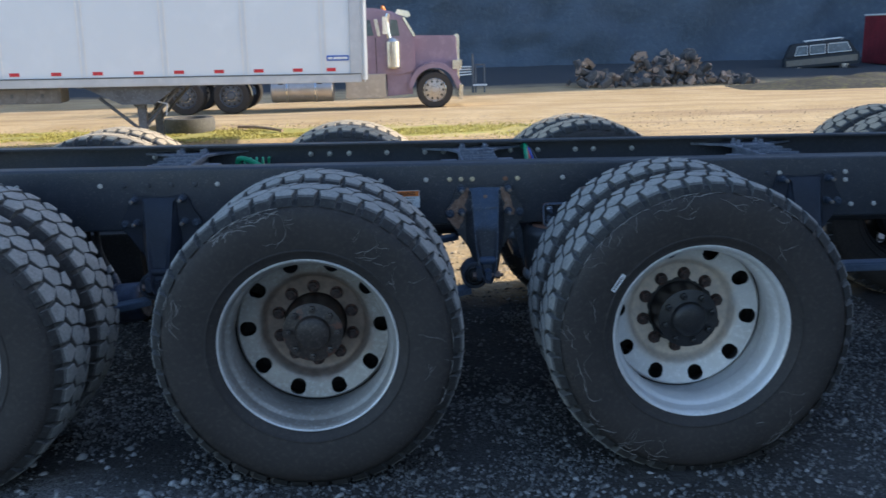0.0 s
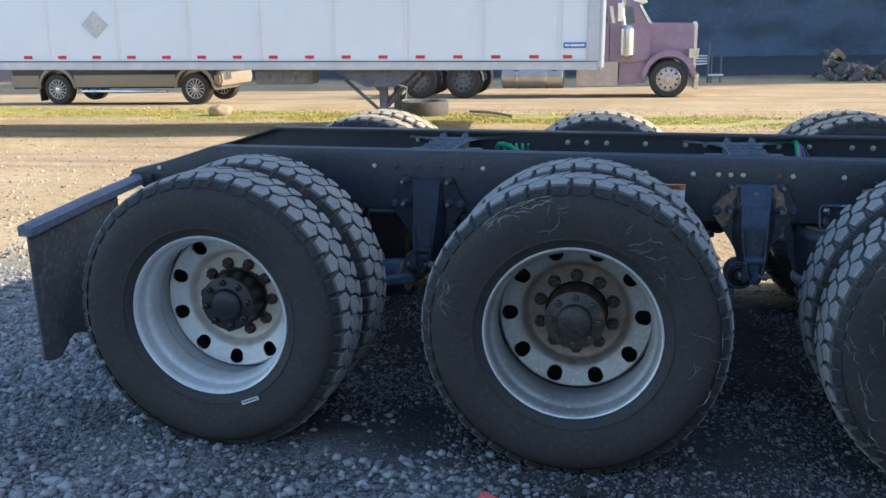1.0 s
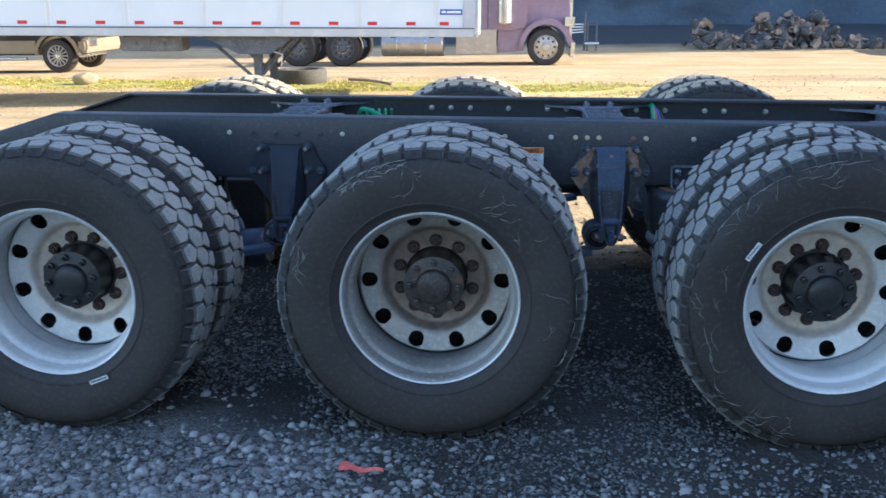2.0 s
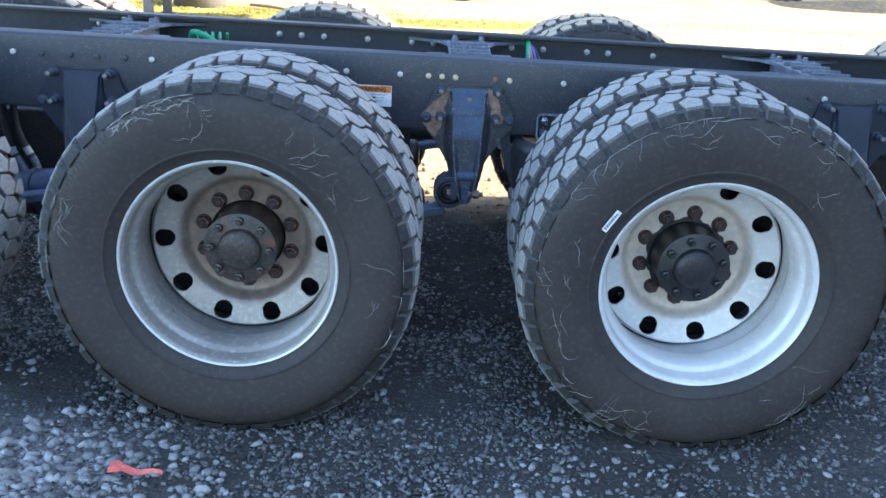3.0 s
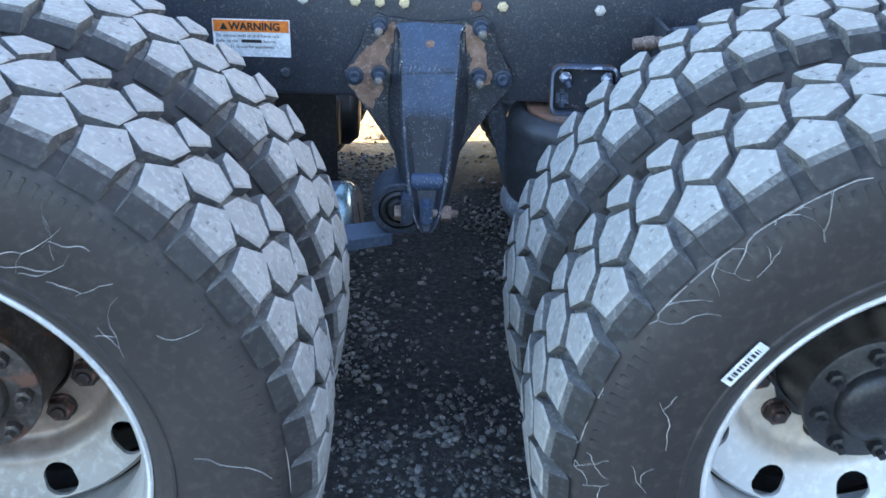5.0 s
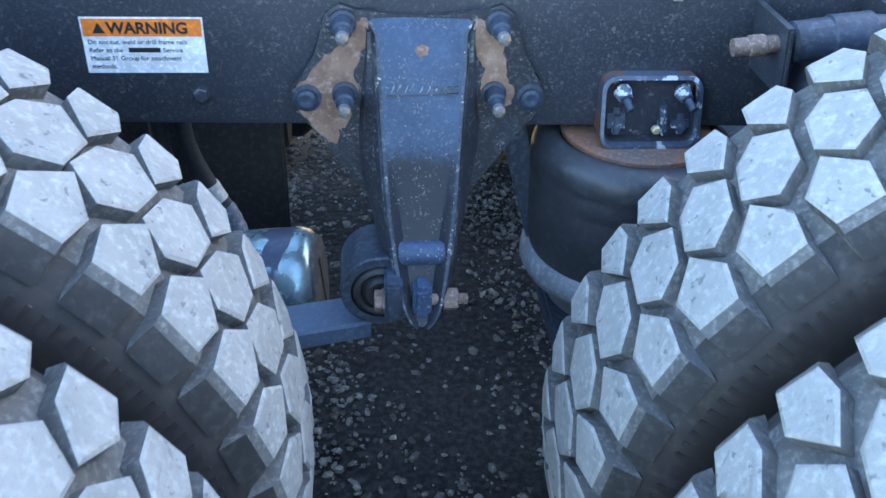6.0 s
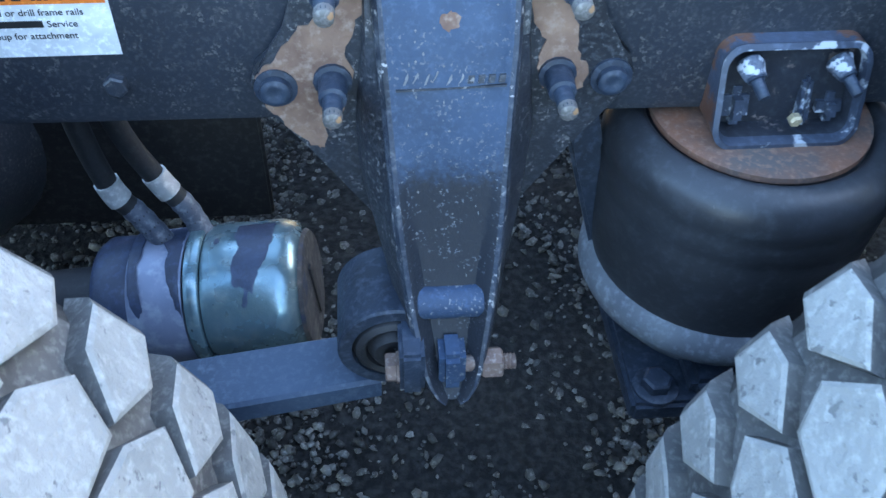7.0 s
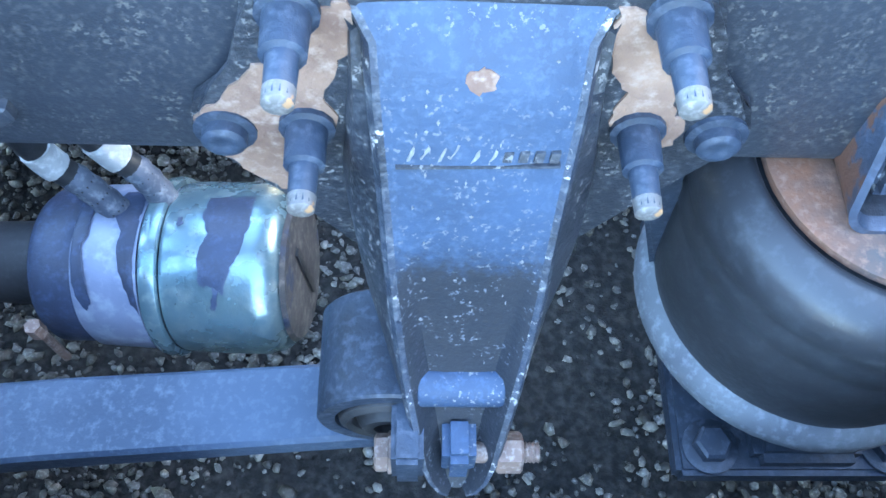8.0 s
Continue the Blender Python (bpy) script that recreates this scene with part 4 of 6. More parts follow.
# leaf springs from the hangers back over the axles to the air springs
def leaf_spring(ax, far=False):
    m = pose(ax, 2 * MID_Y, 0, 0, 0, 180) @ Matrix.Scale(-1, 4, (1, 0, 0)) if far else pose(ax, 0, 0)
    pts = [(0.585, 0.478), (0.3, 0.43), (0.1, 0.384), (-0.1, 0.365), (-0.25, 0.372), (-0.42, 0.385)]
    bm = bmesh.new()
    rings = []
    for (x, z), th in zip(pts, (0.026, 0.03, 0.036, 0.036, 0.032, 0.026)):
        back = -0.12 * min(x, 0.0)
        rings.append([bm.verts.new((x, y + back, z + dz)) for y, dz in ((0.694 + 0.02 * x, -th), (0.694 + 0.02 * x, -0.004), (0.698 + 0.02 * x, 0), (0.77, 0), (0.774, -0.004), (0.774, -th))])
    for a, b in zip(rings, rings[1:]):
        for k in range(6):
            bm.faces.new((a[k], a[(k + 1) % 6], b[(k + 1) % 6], b[k]))
    bm.faces.new(rings[0])
    bm.faces.new(rings[-1][::-1])
    spring = part("leaf_spring", bm, LEAF_BLUE, truck, "blue painted leaf spring", m, smooth=30)
    eye, _ = lathe([(0.704, 0.0535), (0.706, 0.0555), (0.789, 0.0555), (0.791, 0.0535), (0.791, 0.042), (0.704, 0.042)], 40, close=True)
    part("spring_eye", eye, EYE_DARK, spring, "", pose(0.6, 0, 0.53))
    bush, _ = lathe([(0.715, 0.042), (0.703, 0.038), (0.7, 0.033), (0.703, 0.029), (0.71, 0.0275), (0.702, 0.024), (0.697, 0.02), (0.697, 0.012), (0.704, 0.011), (0.704, 0.001)], 36)
    part("bushing", bush, HOSE, spring, "black rubber bushing", pose(0.6, 0, 0.53))
    return spring


for ax in AXLES:
    leaf_spring(ax)
    leaf_spring(ax, far=True)
bm = bmesh.new()
box(bm, 2.06, 3.0, 0.66, 0.73, 0.5, 0.535, bevel=0.006)
part("leaf_spring", bm, LEAF_BLUE, truck, "blue painted leaf spring")


# air springs behind each axle
def air_spring(x, far=False):
    m = pose(x, 2 * MID_Y - 0.835, 0, 0, 0, 180) if far else pose(x, 0.835, 0)
    prof = [(0.694, 0.09), (0.694, 0.1055), (0.7005, 0.1085), (0.7045, 0.113), (0.7045, 0.119), (0.701, 0.129), (0.695, 0.1385), (0.687, 0.145), (0.676, 0.1485), (0.662, 0.149), (0.658, 0.1475), (0.654, 0.1485), (0.63, 0.147), (0.626, 0.1458), (0.622, 0.1465), (0.58, 0.1445), (0.545, 0.1425), (0.515, 0.136)]
    bag = part("air_spring", lathe([(z, r if r < 0.112 else 0.112 + (r - 0.112) * 0.85) for z, r in prof], 56, "z")[0], AIR_BLACK, truck, "black rubber air spring bellows", m, smooth=60)
    lip = lathe([(0.525, 0.128), (0.517, 0.138), (0.505, 0.1445), (0.492, 0.145), (0.48, 0.139), (0.47, 0.12), (0.43, 0.1)], 56, "z")[0]
    part("piston", lip, AIR_LIP, bag, "grey rolled lower lip of the air spring", smooth=60)
    part("top_plate", capped([(0.699, 0.1045), (0.7055, 0.1045), (0.7065, 0.102), (0.7068, 0.02)], 48, "z"), RUST, bag, "rusty steel top plate")
    base = bmesh.new()
    box(base, -0.108, 0.112, -0.146, 0.12, 0.4, 0.428, bevel=0.005)
    part("base_plate", base, EYE_DARK, bag, "blue-black base plate with hex bolts")
    raised = bmesh.new()
    box(raised, -0.045, 0.05, -0.14, 0.1, 0.424, 0.452, bevel=0.008)
    part("pedestal", raised, EYE_DARK, bag)
    hexb = shared("hex_up", lambda: mesh_of("base_bolt", capped([(0.4325, 0.0165), (0.444, 0.0165), (0.446, 0.0135)], 6, "z", bm=capped([(0.427, 0.0245), (0.4315, 0.0245), (0.4325, 0.022)], 28, "z")), EYE_DARK, 30))
    for dx in (-0.078, 0.08):
        put("base_bolt", hexb, bag, "", pose(dx, -0.122, 0))
    # bracket on the rail: a rounded dished frame with two studs
    def rounded(cx, cz, hw, hh, r, n=6):
        turn = [(math.cos(math.pi / 2 * (q + k / n)), math.sin(math.pi / 2 * (q + k / n)), q) for q in range(4) for k in range(n + 1)]
        return [(cx + (hw - r) * (1 if q in (0, 3) else -1) + r * c, cz + (hh - r) * (1 if q < 2 else -1) + r * d) for c, d, q in turn]

    outer, edge, inner, floor_ = rounded(0, 0.752, 0.066, 0.046, 0.018), rounded(0, 0.752, 0.0675, 0.0465, 0.02), rounded(0, 0.752, 0.0625, 0.0415, 0.016), rounded(0, 0.752, 0.06, 0.039, 0.013)
    lean = lambda pz, y: y - 0.3 * (0.8 - pz)
    bm = bmesh.new()
    rings = [[bm.verts.new((px, lean(pz, y) if y < -0.02 else y, pz)) for px, pz in loop] for loop, y in ((outer, -0.012), (outer, -0.032), (edge, -0.0345), (inner, -0.036), (floor_, -0.027))]
    n = len(outer)
    for i, (a, b) in enumerate(zip(rings, rings[1:])):
        for k in range(n):
            bm.faces.new((a[k], a[(k + 1) % n], b[(k + 1) % n], b[k])).material_index = 1 if i == 0 else 0
    back = [bm.verts.new((px, -0.019 - 0.012 * (pz < 0.73), pz)) for px, pz in floor_]
    for k in range(n):
        bm.faces.new((rings[-1][k], rings[-1][(k + 1) % n], back[(k + 1) % n], back[k])).material_index = 2
    bm.faces.new(back).material_index = 2
    put("bracket", mesh_of("bracket", bm, (STEEL_BLUE, RUSTED_SIDE, POCKET), 40), bag, "worn steel bracket with white corrosion and rust")
    for dx, tilt in ((-0.04, 12), (0.041, 16)):
        at = pose(dx, -0.03, 0.778, 24, 0, tilt) @ Matrix.Scale(0.66, 4)
        put("stud", shared("stud", stud_mesh), bag, "", at)
        crust = capped([(-0.002, 0.0172), (-0.008, 0.0178), (-0.018, 0.0145), (-0.027, 0.0132)], 18)
        for v in crust.verts:
            v.co *= 1 + 0.22 * noise.noise(v.co * 130 + Vector((dx * 90, 0, 0)))
        part("corrosion", crust, CRUST, bag, "white corrosion on the stud", at)
    part("plug", capped([(-0.05, 0.0062), (-0.056, 0.0062), (-0.058, 0.004)], 6), BOLT_BRASS, bag, "small brass plug", pose(0.008, 0.0, 0.73))
    for dx, w, top in ((-0.041, 0.012, 0.75), (0.022, 0.005, 0.758), (0.047, 0.012, 0.742)):
        lump = box(bmesh.new(), dx - w, dx + w, -0.047, -0.018, 0.716, top, bevel=min(w, 0.01) * 0.8)
        for v in lump.verts:
            v.co.y += 0.35 * (v.co.z - 0.716)
        part("rib", lump, STEEL_BLUE, bag)
    return bag


for ax in AXLES:
    air_spring(ax - 0.348)
    air_spring(ax - 0.348, far=True)


# upright strut between hanger and air spring, shock absorbers on the rail
def shock(x):
    top = part("shock_absorber", capped([(-0.06, 0.021), (-0.055, 0.025), (-0.012, 0.026), (-0.01, 0.0285), (0.04, 0.0285), (0.044, 0.024), (0.062, 0.022)], 28, "x"), EYE_DARK, truck, "blue shock absorber eye on a rail bracket", pose(x + 0.085, 0.745, 0.872, 0, -6, 0))
    part("mount_bolt", capped([(-0.128, 0.011), (-0.11, 0.0115), (-0.108, 0.0135), (-0.09, 0.0135), (-0.088, 0.011), (0.02, 0.011)], 12, "x"), OLD_BOLT, top, "rusty bolt")
    ear = slab([(-0.074, -0.06), (-0.066, -0.06), (-0.066, 0.028), (-0.074, 0.028)], -0.03, 0.075, bevel=0.003)
    part("ear", ear, FRAME, top)
    ear2 = slab([(0.066, -0.06), (0.074, -0.06), (0.074, 0.028), (0.066, 0.028)], -0.03, 0.075, bevel=0.003)
    part("ear", ear2, FRAME, top)
    part("shock_body", capped([(-0.36, 0.03), (-0.3, 0.036), (-0.05, 0.036), (-0.03, 0.03)], 24, "z"), FRAME, top, "", pose(0, 0.01, -0.01, 0, 8, 0))
    return top


for ax in AXLES:
    shock(ax - 0.235)
for ax in AXLES:
    part("strut", slab([(ax - 0.545, 0.73), (ax - 0.508, 0.73), (ax - 0.432, 0.44), (ax - 0.462, 0.44)], 0.845, 0.862, bevel=0.004), EYE_DARK, truck, "flat blue-black steel strut")


# brake chambers with hoses
def brake_chamber(ax, peeled):
    m = pose(ax + 0.384, 0.898, 0.407, 0, -6, -4) @ Matrix.Scale(1.06, 4)
    skin = CAN_PAINT if peeled else CAN_DARK
    can = part("brake_chamber", capped([(0.014, 0.076), (0.02, 0.0785), (0.092, 0.0785), (0.106, 0.0745), (0.115, 0.066), (0.117, 0.02)], 56, "x"), skin, truck, "brake chamber with peeling silvery paint" if peeled else "dark painted brake chamber", m, smooth=50)
    rear = part("rear_shell", capped([(-0.068, 0.07), (-0.062, 0.0745), (-0.012, 0.0765), (-0.006, 0.076)], 56, "x"), CAN_REAR if peeled else CAN_DARK, can, smooth=50)
    if peeled:
        def flake(owner, radius, outline, seed):
            """A ragged patch of old paint that hugs a shell; outline: along the axis, degrees from the top towards the front."""
            r, loop, bm = random.Random(seed), [], bmesh.new()
            for (x0, a0), (x1, a1) in zip(outline, outline[1:] + outline[:1]):
                for k in range(5):
                    loop.append((x0 + (x1 - x0) * k / 5 + r.uniform(-0.0012, 0.0012), a0 + (a1 - a0) * k / 5 + r.uniform(-1.0, 1.0)))
            cx, ca = sum(p[0] for p in loop) / len(loop), sum(p[1] for p in loop) / len(loop)
            rings = []
            for f in (1.0, 0.82, 0.64, 0.46, 0.28, 0.1):
                rr = radius + 0.0006 + 0.0004 * (f < 1)
                rings.append([bm.verts.new((cx + (x - cx) * f, -rr * math.sin(radians(ca + (a - ca) * f)), rr * math.cos(radians(ca + (a - ca) * f)))) for x, a in loop])
            n = len(loop)
            for p, q in zip(rings, rings[1:]):
                for k in range(n):
                    bm.faces.new((p[k], p[(k + 1) % n], q[(k + 1) % n], q[k]))
            bm.faces.new(rings[-1])
            part("old_paint", bm, CAN_DARK, owner, "ragged dark blue paint left on the shell")
        flake(can, 0.0785, [(0.05, -22), (0.088, -24), (0.09, 0), (0.084, 18), (0.076, 30), (0.07, 44), (0.062, 40), (0.05, 38), (0.047, 22), (0.056, 6), (0.047, -6)], 3)
        flake(can, 0.0785, [(0.062, 40), (0.068, 42), (0.062, 56), (0.058, 54)], 4)
        flake(can, 0.0785, [(0.026, -4), (0.03, -6), (0.032, 0), (0.028, 3)], 6)
        flake(rear, 0.0765, [(-0.03, -30), (-0.008, -34), (-0.007, 62), (-0.014, 46), (-0.024, 20), (-0.02, 2), (-0.032, -8)], 5)
        flake(rear, 0.0755, [(-0.066, -40), (-0.05, -40), (-0.052, 8), (-0.058, 20), (-0.048, 52), (-0.054, 60), (-0.064, 40)], 7)
    part("clamp_band", lathe([(-0.003, 0.0765), (-0.002, 0.081), (0.002, 0.0828), (0.008, 0.0828), (0.012, 0.081), (0.013, 0.0765)], 48, "x")[0], skin, can, "clamp band")
    part("end_shell", capped([(-0.112, 0.05), (-0.108, 0.066), (-0.1, 0.0715), (-0.072, 0.0715), (-0.066, 0.069)], 48, "x"), CAN_DARK, can, "dark blue end shell")
    part("push_tube", capped([(-0.3, 0.035), (-0.12, 0.04)], 24, "x"), HOSE, can)
    part("end_cap", capped([(0.1155, 0.0665), (0.1195, 0.063), (0.12, 0.02)], 40, "x"), CAN_MUD, can, "dark muddy end face")
    slot = bmesh.new()
    box(slot, 0.115, 0.1222, -0.007, 0.005, -0.04, 0.036, bevel=0.002)
    part("slot", slot, HOSE, can)
    part("clamp_bolt", tube([(-0.1, -0.078, 0.03), (-0.098, -0.082, -0.03)], 0.0042, 8), OLD_BOLT, can, "rusty clamp bolt")
    part("clamp_nut", capped([(-0.008, 0.0075), (0.008, 0.0075)], 6, "z"), OLD_BOLT, can, "", pose(-0.098, -0.081, 0.032))
    return can


for ax in AXLES:
    can = brake_chamber(ax, ax == 0.0)
    for dx, dy in ((0.0, 0.0), (0.034, 0.01)):
        line = bent([(ax + 0.285 + dx, 0.925 + dy, 0.76), (ax + 0.287 + dx, 0.926 + dy, 0.64), (ax + 0.3 + dx * 1.5, 0.927 + dy, 0.553), (ax + 0.322 + dx * 1.5, 0.925 + dy, 0.515), (ax + 0.35 + dx * 1.2, 0.918 + dy, 0.465)])
        h = part("hose", tube(line, 0.0125, 12), HOSE, truck, "black ribbed air hose", smooth=60)
        n = len(line)
        part("tape", tube(line[n // 2 - 1:n // 2 + 3], 0.0145, 12), TAPE, h, "torn white tape wrap", smooth=60)
        coil = []
        for k in range(len(line[-9:])):
            coil.append(0.0138 if k % 2 else 0.0126)
        part("ferrule", tube(line[-9:], coil, 12), GREY_CAST, h, "grey ribbed hose end", smooth=60)


# axles and drive line, crossmembers
for ax in (*AXLES, 3.1):
    axle = part("axle", capped([(0.25, 0.06), (0.7, 0.062), (0.95, 0.08), (1.05, 0.16), (1.15, 0.2), (1.31, 0.2), (1.41, 0.16), (1.51, 0.08), (1.75, 0.062), (2.2, 0.06)], 32), FRAME, truck, "dark axle housing", pose(ax, 0, WHEEL_Z), smooth=50)
    nose = capped([(0.02, 0.2), (0.1, 0.225), (0.24, 0.22), (0.31, 0.19), (0.36, 0.14), (0.4, 0.085), (0.43, 0.06)], 32, "x")
    part("carrier_nose", nose, HUB_BLACK, axle, "black differential carrier", pose(0, MID_Y + 0.17, -0.045), smooth=50)
    stand = box(bmesh.new(), 0.1, 0.418, 1.1, 1.42, 0.36, 0.66, bevel=0.03)
    for v in stand.verts:
        v.co.z -= WHEEL_Z
    case = part("carrier_case", stand, STEEL_INNER, axle, "black gear case", smooth=50)
    # plate added to hide the sunlit end of the case
    part("flange", box(bmesh.new(), 0.09, 0.447, 1.086, 1.1, 0.352 - WHEEL_Z, 0.668 - WHEEL_Z, bevel=0.004), STEEL_INNER, case)
    pot = part("brake_chamber", capped([(-0.15, 0.07), (-0.13, 0.088), (-0.04, 0.092), (-0.03, 0.1), (-0.012, 0.1), (-0.004, 0.092), (0.075, 0.09), (0.1, 0.07), (0.105, 0.03)], 28, "x"), HUB_BLACK, axle, "black brake chamber", pose(0.37, 1.56, -0.075), smooth=45)
    part("clamp_ring", lathe([(-0.034, 0.1), (-0.034, 0.106), (-0.008, 0.106), (-0.008, 0.1)], 28, "x")[0], FRAME, pot)
    for y0, flip in ((0.29, 1), (2 * MID_Y - 0.29, -1)):
        part("dust_shield", capped([(y0 + flip * 0.262, 0.272 if flip > 0 else 0.2), (y0 + flip * 0.268, 0.272 if flip > 0 else 0.2)], 40), HUB_BLACK, axle)
        part("brake_drum", capped([(y0, 0.2), (y0 + flip * 0.02, 0.207), (y0 + flip * 0.22, 0.21), (y0 + flip * 0.24, 0.19)], 48), HUB_BLACK, axle)
for a, b in ((-1.1, -0.2), (0.2, 1.1), (1.5, 4.5)):
    part("drive_shaft", capped([(a, 0.05), (b, 0.05)], 20, "x"), FRAME, truck, "", pose(0, MID_Y, 0.64))


def crossmember(x):
    top = rail_top(x) - 0.032
    bm = bmesh.new()
    y0, y1 = RAIL_Y + 0.02, 2 * MID_Y - RAIL_Y - 0.02
    outline = []
    # waisted plate: wide at both rails, narrow between
    for y, w in ((y0, 0.17), (y0 + 0.07, 0.15), (y0 + 0.16, 0.085), (MID_Y, 0.08), (y1 - 0.16, 0.085), (y1 - 0.08, 0.12), (y1, 0.25)):
        outline.append((w, y))
    loop = [(x + w, y) for w, y in outline] + [(x - w, y) for w, y in outline[::-1]]
    a = [bm.verts.new((px, py, top)) for px, py in loop]
    b = [bm.verts.new((px, py, top - 0.012)) for px, py in loop]
    bm.faces.new(a)
    bm.faces.new(b[::-1])
    for k in range(len(a)):
        bm.faces.new((a[k], b[k], b[(k + 1) % len(a)], a[(k + 1) % len(a)]))
    body = part("crossmember", bm, GREY_CAST, truck, "grey cast crossmember with bolted gussets")
    for sx in (-1, 1):
        web = bmesh.new()
        box(web, x + sx * 0.07 - 0.006, x + sx * 0.07 + 0.006, y0 + 0.1, y1 - 0.1, top - 0.13, top - 0.01, bevel=0.003)
        part("web", web, GREY_CAST, body)
        side = bmesh.new()
        box(side, x + sx * 0.13 - 0.04, x + sx * 0.13 + 0.04, MID_Y + 0.06, MID_Y + 0.13, top - 0.05, top - 0.025, bevel=0.004)
        part("side_lug", side, GREY_CAST, body)
    for k in (-0.13, -0.04, 0.06, 0.15):
        rib = bmesh.new()
        box(rib, x - 0.075, x + 0.075, MID_Y + k - 0.008, MID_Y + k + 0.008, top, top + 0.014, bevel=0.003)
        part("rib", rib, GREY_CAST, body)
    nut = shared("cross_bolt", lambda: mesh_of("bolt", capped([(0.0, 0.016), (0.008, 0.016), (0.009, 0.011), (0.022, 0.01)], 8, "z"), GREY_CAST, 30))
    for dx in (-0.055, 0.055):
        for y in (y0 + 0.05, y0 + 0.11, y1 - 0.13, y1 - 0.06):
            put("bolt", nut, body, "", pose(x + dx, y, top))
    return body


for x in (-0.69, 0.66, 2.0):
    crossmember(x)

# air lines between the rails
part("green_air_line", tube(bent([(-0.47, 1.47, 0.88), (-0.455, 1.42, 0.935), (-0.42, 1.38, 0.945), (-0.37, 1.37, 0.925), (-0.33, 1.36, 0.9), (-0.3, 1.36, 0.86)]), 0.012, 8), GREEN, truck, "green air line looped over the crossmember")
coil = []
for k in range(40):
    a = 2 * math.pi * k / 9
    coil.append((-0.43 + 0.0032 * k, 1.4 + 0.028 * math.cos(a), 0.918 + 0.026 * math.sin(a)))
part("green_air_line", tube(coil, 0.006, 8), GREEN, truck, "coiled green air line between the rails", smooth=60)
part("green_air_line", tube(bent([(-0.46, 1.44, 0.88), (-0.44, 1.4, 0.94), (-0.4, 1.42, 0.93), (-0.37, 1.4, 0.89)]), 0.008, 8), GREEN, truck, "green air line looped over the crossmember")
for k, (mat, name) in enumerate(((GREEN, "green_air_line"), (RED, "red_air_line"), (BLUE, "blue_air_line"), (HOSE, "black_air_line"))):
    part(name, tube(bent([(0.905 + 0.004 * k, 1.62, 0.93), (0.915 + 0.005 * k, 1.58, 0.945 - 0.004 * k), (0.91 + 0.01 * k, 1.5, 0.92), (0.905 + 0.02 * k, 1.4, 0.86), (0.9 + 0.03 * k, 1.3, 0.8)]), 0.011 if k == 0 else 0.006, 8), mat, truck, name.replace("_", " ") + " between the rails")

# rear mud flap on its hanger bar
bar = bmesh.new()
rings = []
for y, z in ((0.815, 0.868), (0.4, 0.842), (0.0, 0.81)):
    rings.append([bar.verts.new((-2.0 + dx, y, z + dz)) for dx, dz in ((-0.03, -0.035), (-0.03, 0.0), (-0.02, 0.008), (0.01, 0.008), (0.026, -0.006), (0.026, -0.035))])
for a, b in zip(rings, rings[1:]):
    for k in range(6):
        bar.faces.new((a[k], a[(k + 1) % 6], b[(k + 1) % 6], b[k]))
bar.faces.new(rings[0])
bar.faces.new(rings[-1][::-1])
flap_bar = part("mud_flap_bar", bar, material("flap_bar_steel", (0.15, 0.17, 0.21), 0.42, 0.1, dark=(0.11, 0.125, 0.16), light=(0.2, 0.22, 0.25), scale=6, fine=60, bump=0.1), truck, "steel mud flap hanger bar", smooth=20)
flap = bmesh.new()
cols, rows_ = 14, 12
sheet = [[[flap.verts.new((-2.0 + side + 0.03 * (1 - v / rows_) * 0 + 0.012 * math.sin(u * 0.9) * (v / rows_), 0.01 + 0.6 * u / cols, 0.80 + 0.045 * u / cols - (0.515 + 0.02 * math.sin(u)) * v / rows_)) for u in range(cols + 1)] for v in range(rows_ + 1)] for side in (-0.004, 0.004)]
for s_ in sheet:
    for v in range(rows_):
        for u in range(cols):
            flap.faces.new((s_[v][u], s_[v][u + 1], s_[v + 1][u + 1], s_[v + 1][u]))
for u in range(cols):
    for v in (0, rows_):
        flap.faces.new((sheet[0][v][u], sheet[0][v][u + 1], sheet[1][v][u + 1], sheet[1][v][u]))
for v in range(rows_):
    for u in (0, cols):
        flap.faces.new((sheet[0][v][u], sheet[0][v + 1][u], sheet[1][v + 1][u], sheet[1][v][u]))
part("mud_flap", flap, FLAP, flap_bar, "black rubber mud flap", smooth=60)
clamp = bmesh.new()
box(clamp, -2.045, -1.93, 0.79, 0.9, 0.838, 0.876, bevel=0.006)
part("clamp", clamp, FRAME, flap_bar)

# warning label on the rail
def text_mesh(body, size, mat, bold=0.0):
    curve = bpy.data.curves.new("words", "FONT")
    curve.body, curve.size, curve.extrude, curve.offset = body, size, 0.0002, bold
    ob = new("words", curve)
    bpy.context.view_layer.update()
    mesh = bpy.data.meshes.new_from_object(ob.evaluated_get(bpy.context.evaluated_depsgraph_get()))
    bpy.data.objects.remove(ob)
    mesh.materials.append(mat)
    return mesh


sx0, sx1, sz0, sz1 = 0.241, 0.3865, 0.796, 0.8675
bm = bmesh.new()
box(bm, sx0, sx1, RAIL_Y - 0.0012, RAIL_Y - 0.0002, sz0, sz1)
sign = part("warning_label", bm, WHITE, truck, "orange and white warning label stuck on the rail")
bm = bmesh.new()
box(bm, sx0 + 0.002, sx1 - 0.002, RAIL_Y - 0.0018, RAIL_Y - 0.001, 0.8435, sz1 - 0.002)
part("orange_band", bm, ORANGE, sign)
put("heading", text_mesh("WARNING", 0.0198, BLACK, 0.0006), sign, "black heading", pose(0.272, RAIL_Y - 0.002, 0.8475, 90, 0, 0))
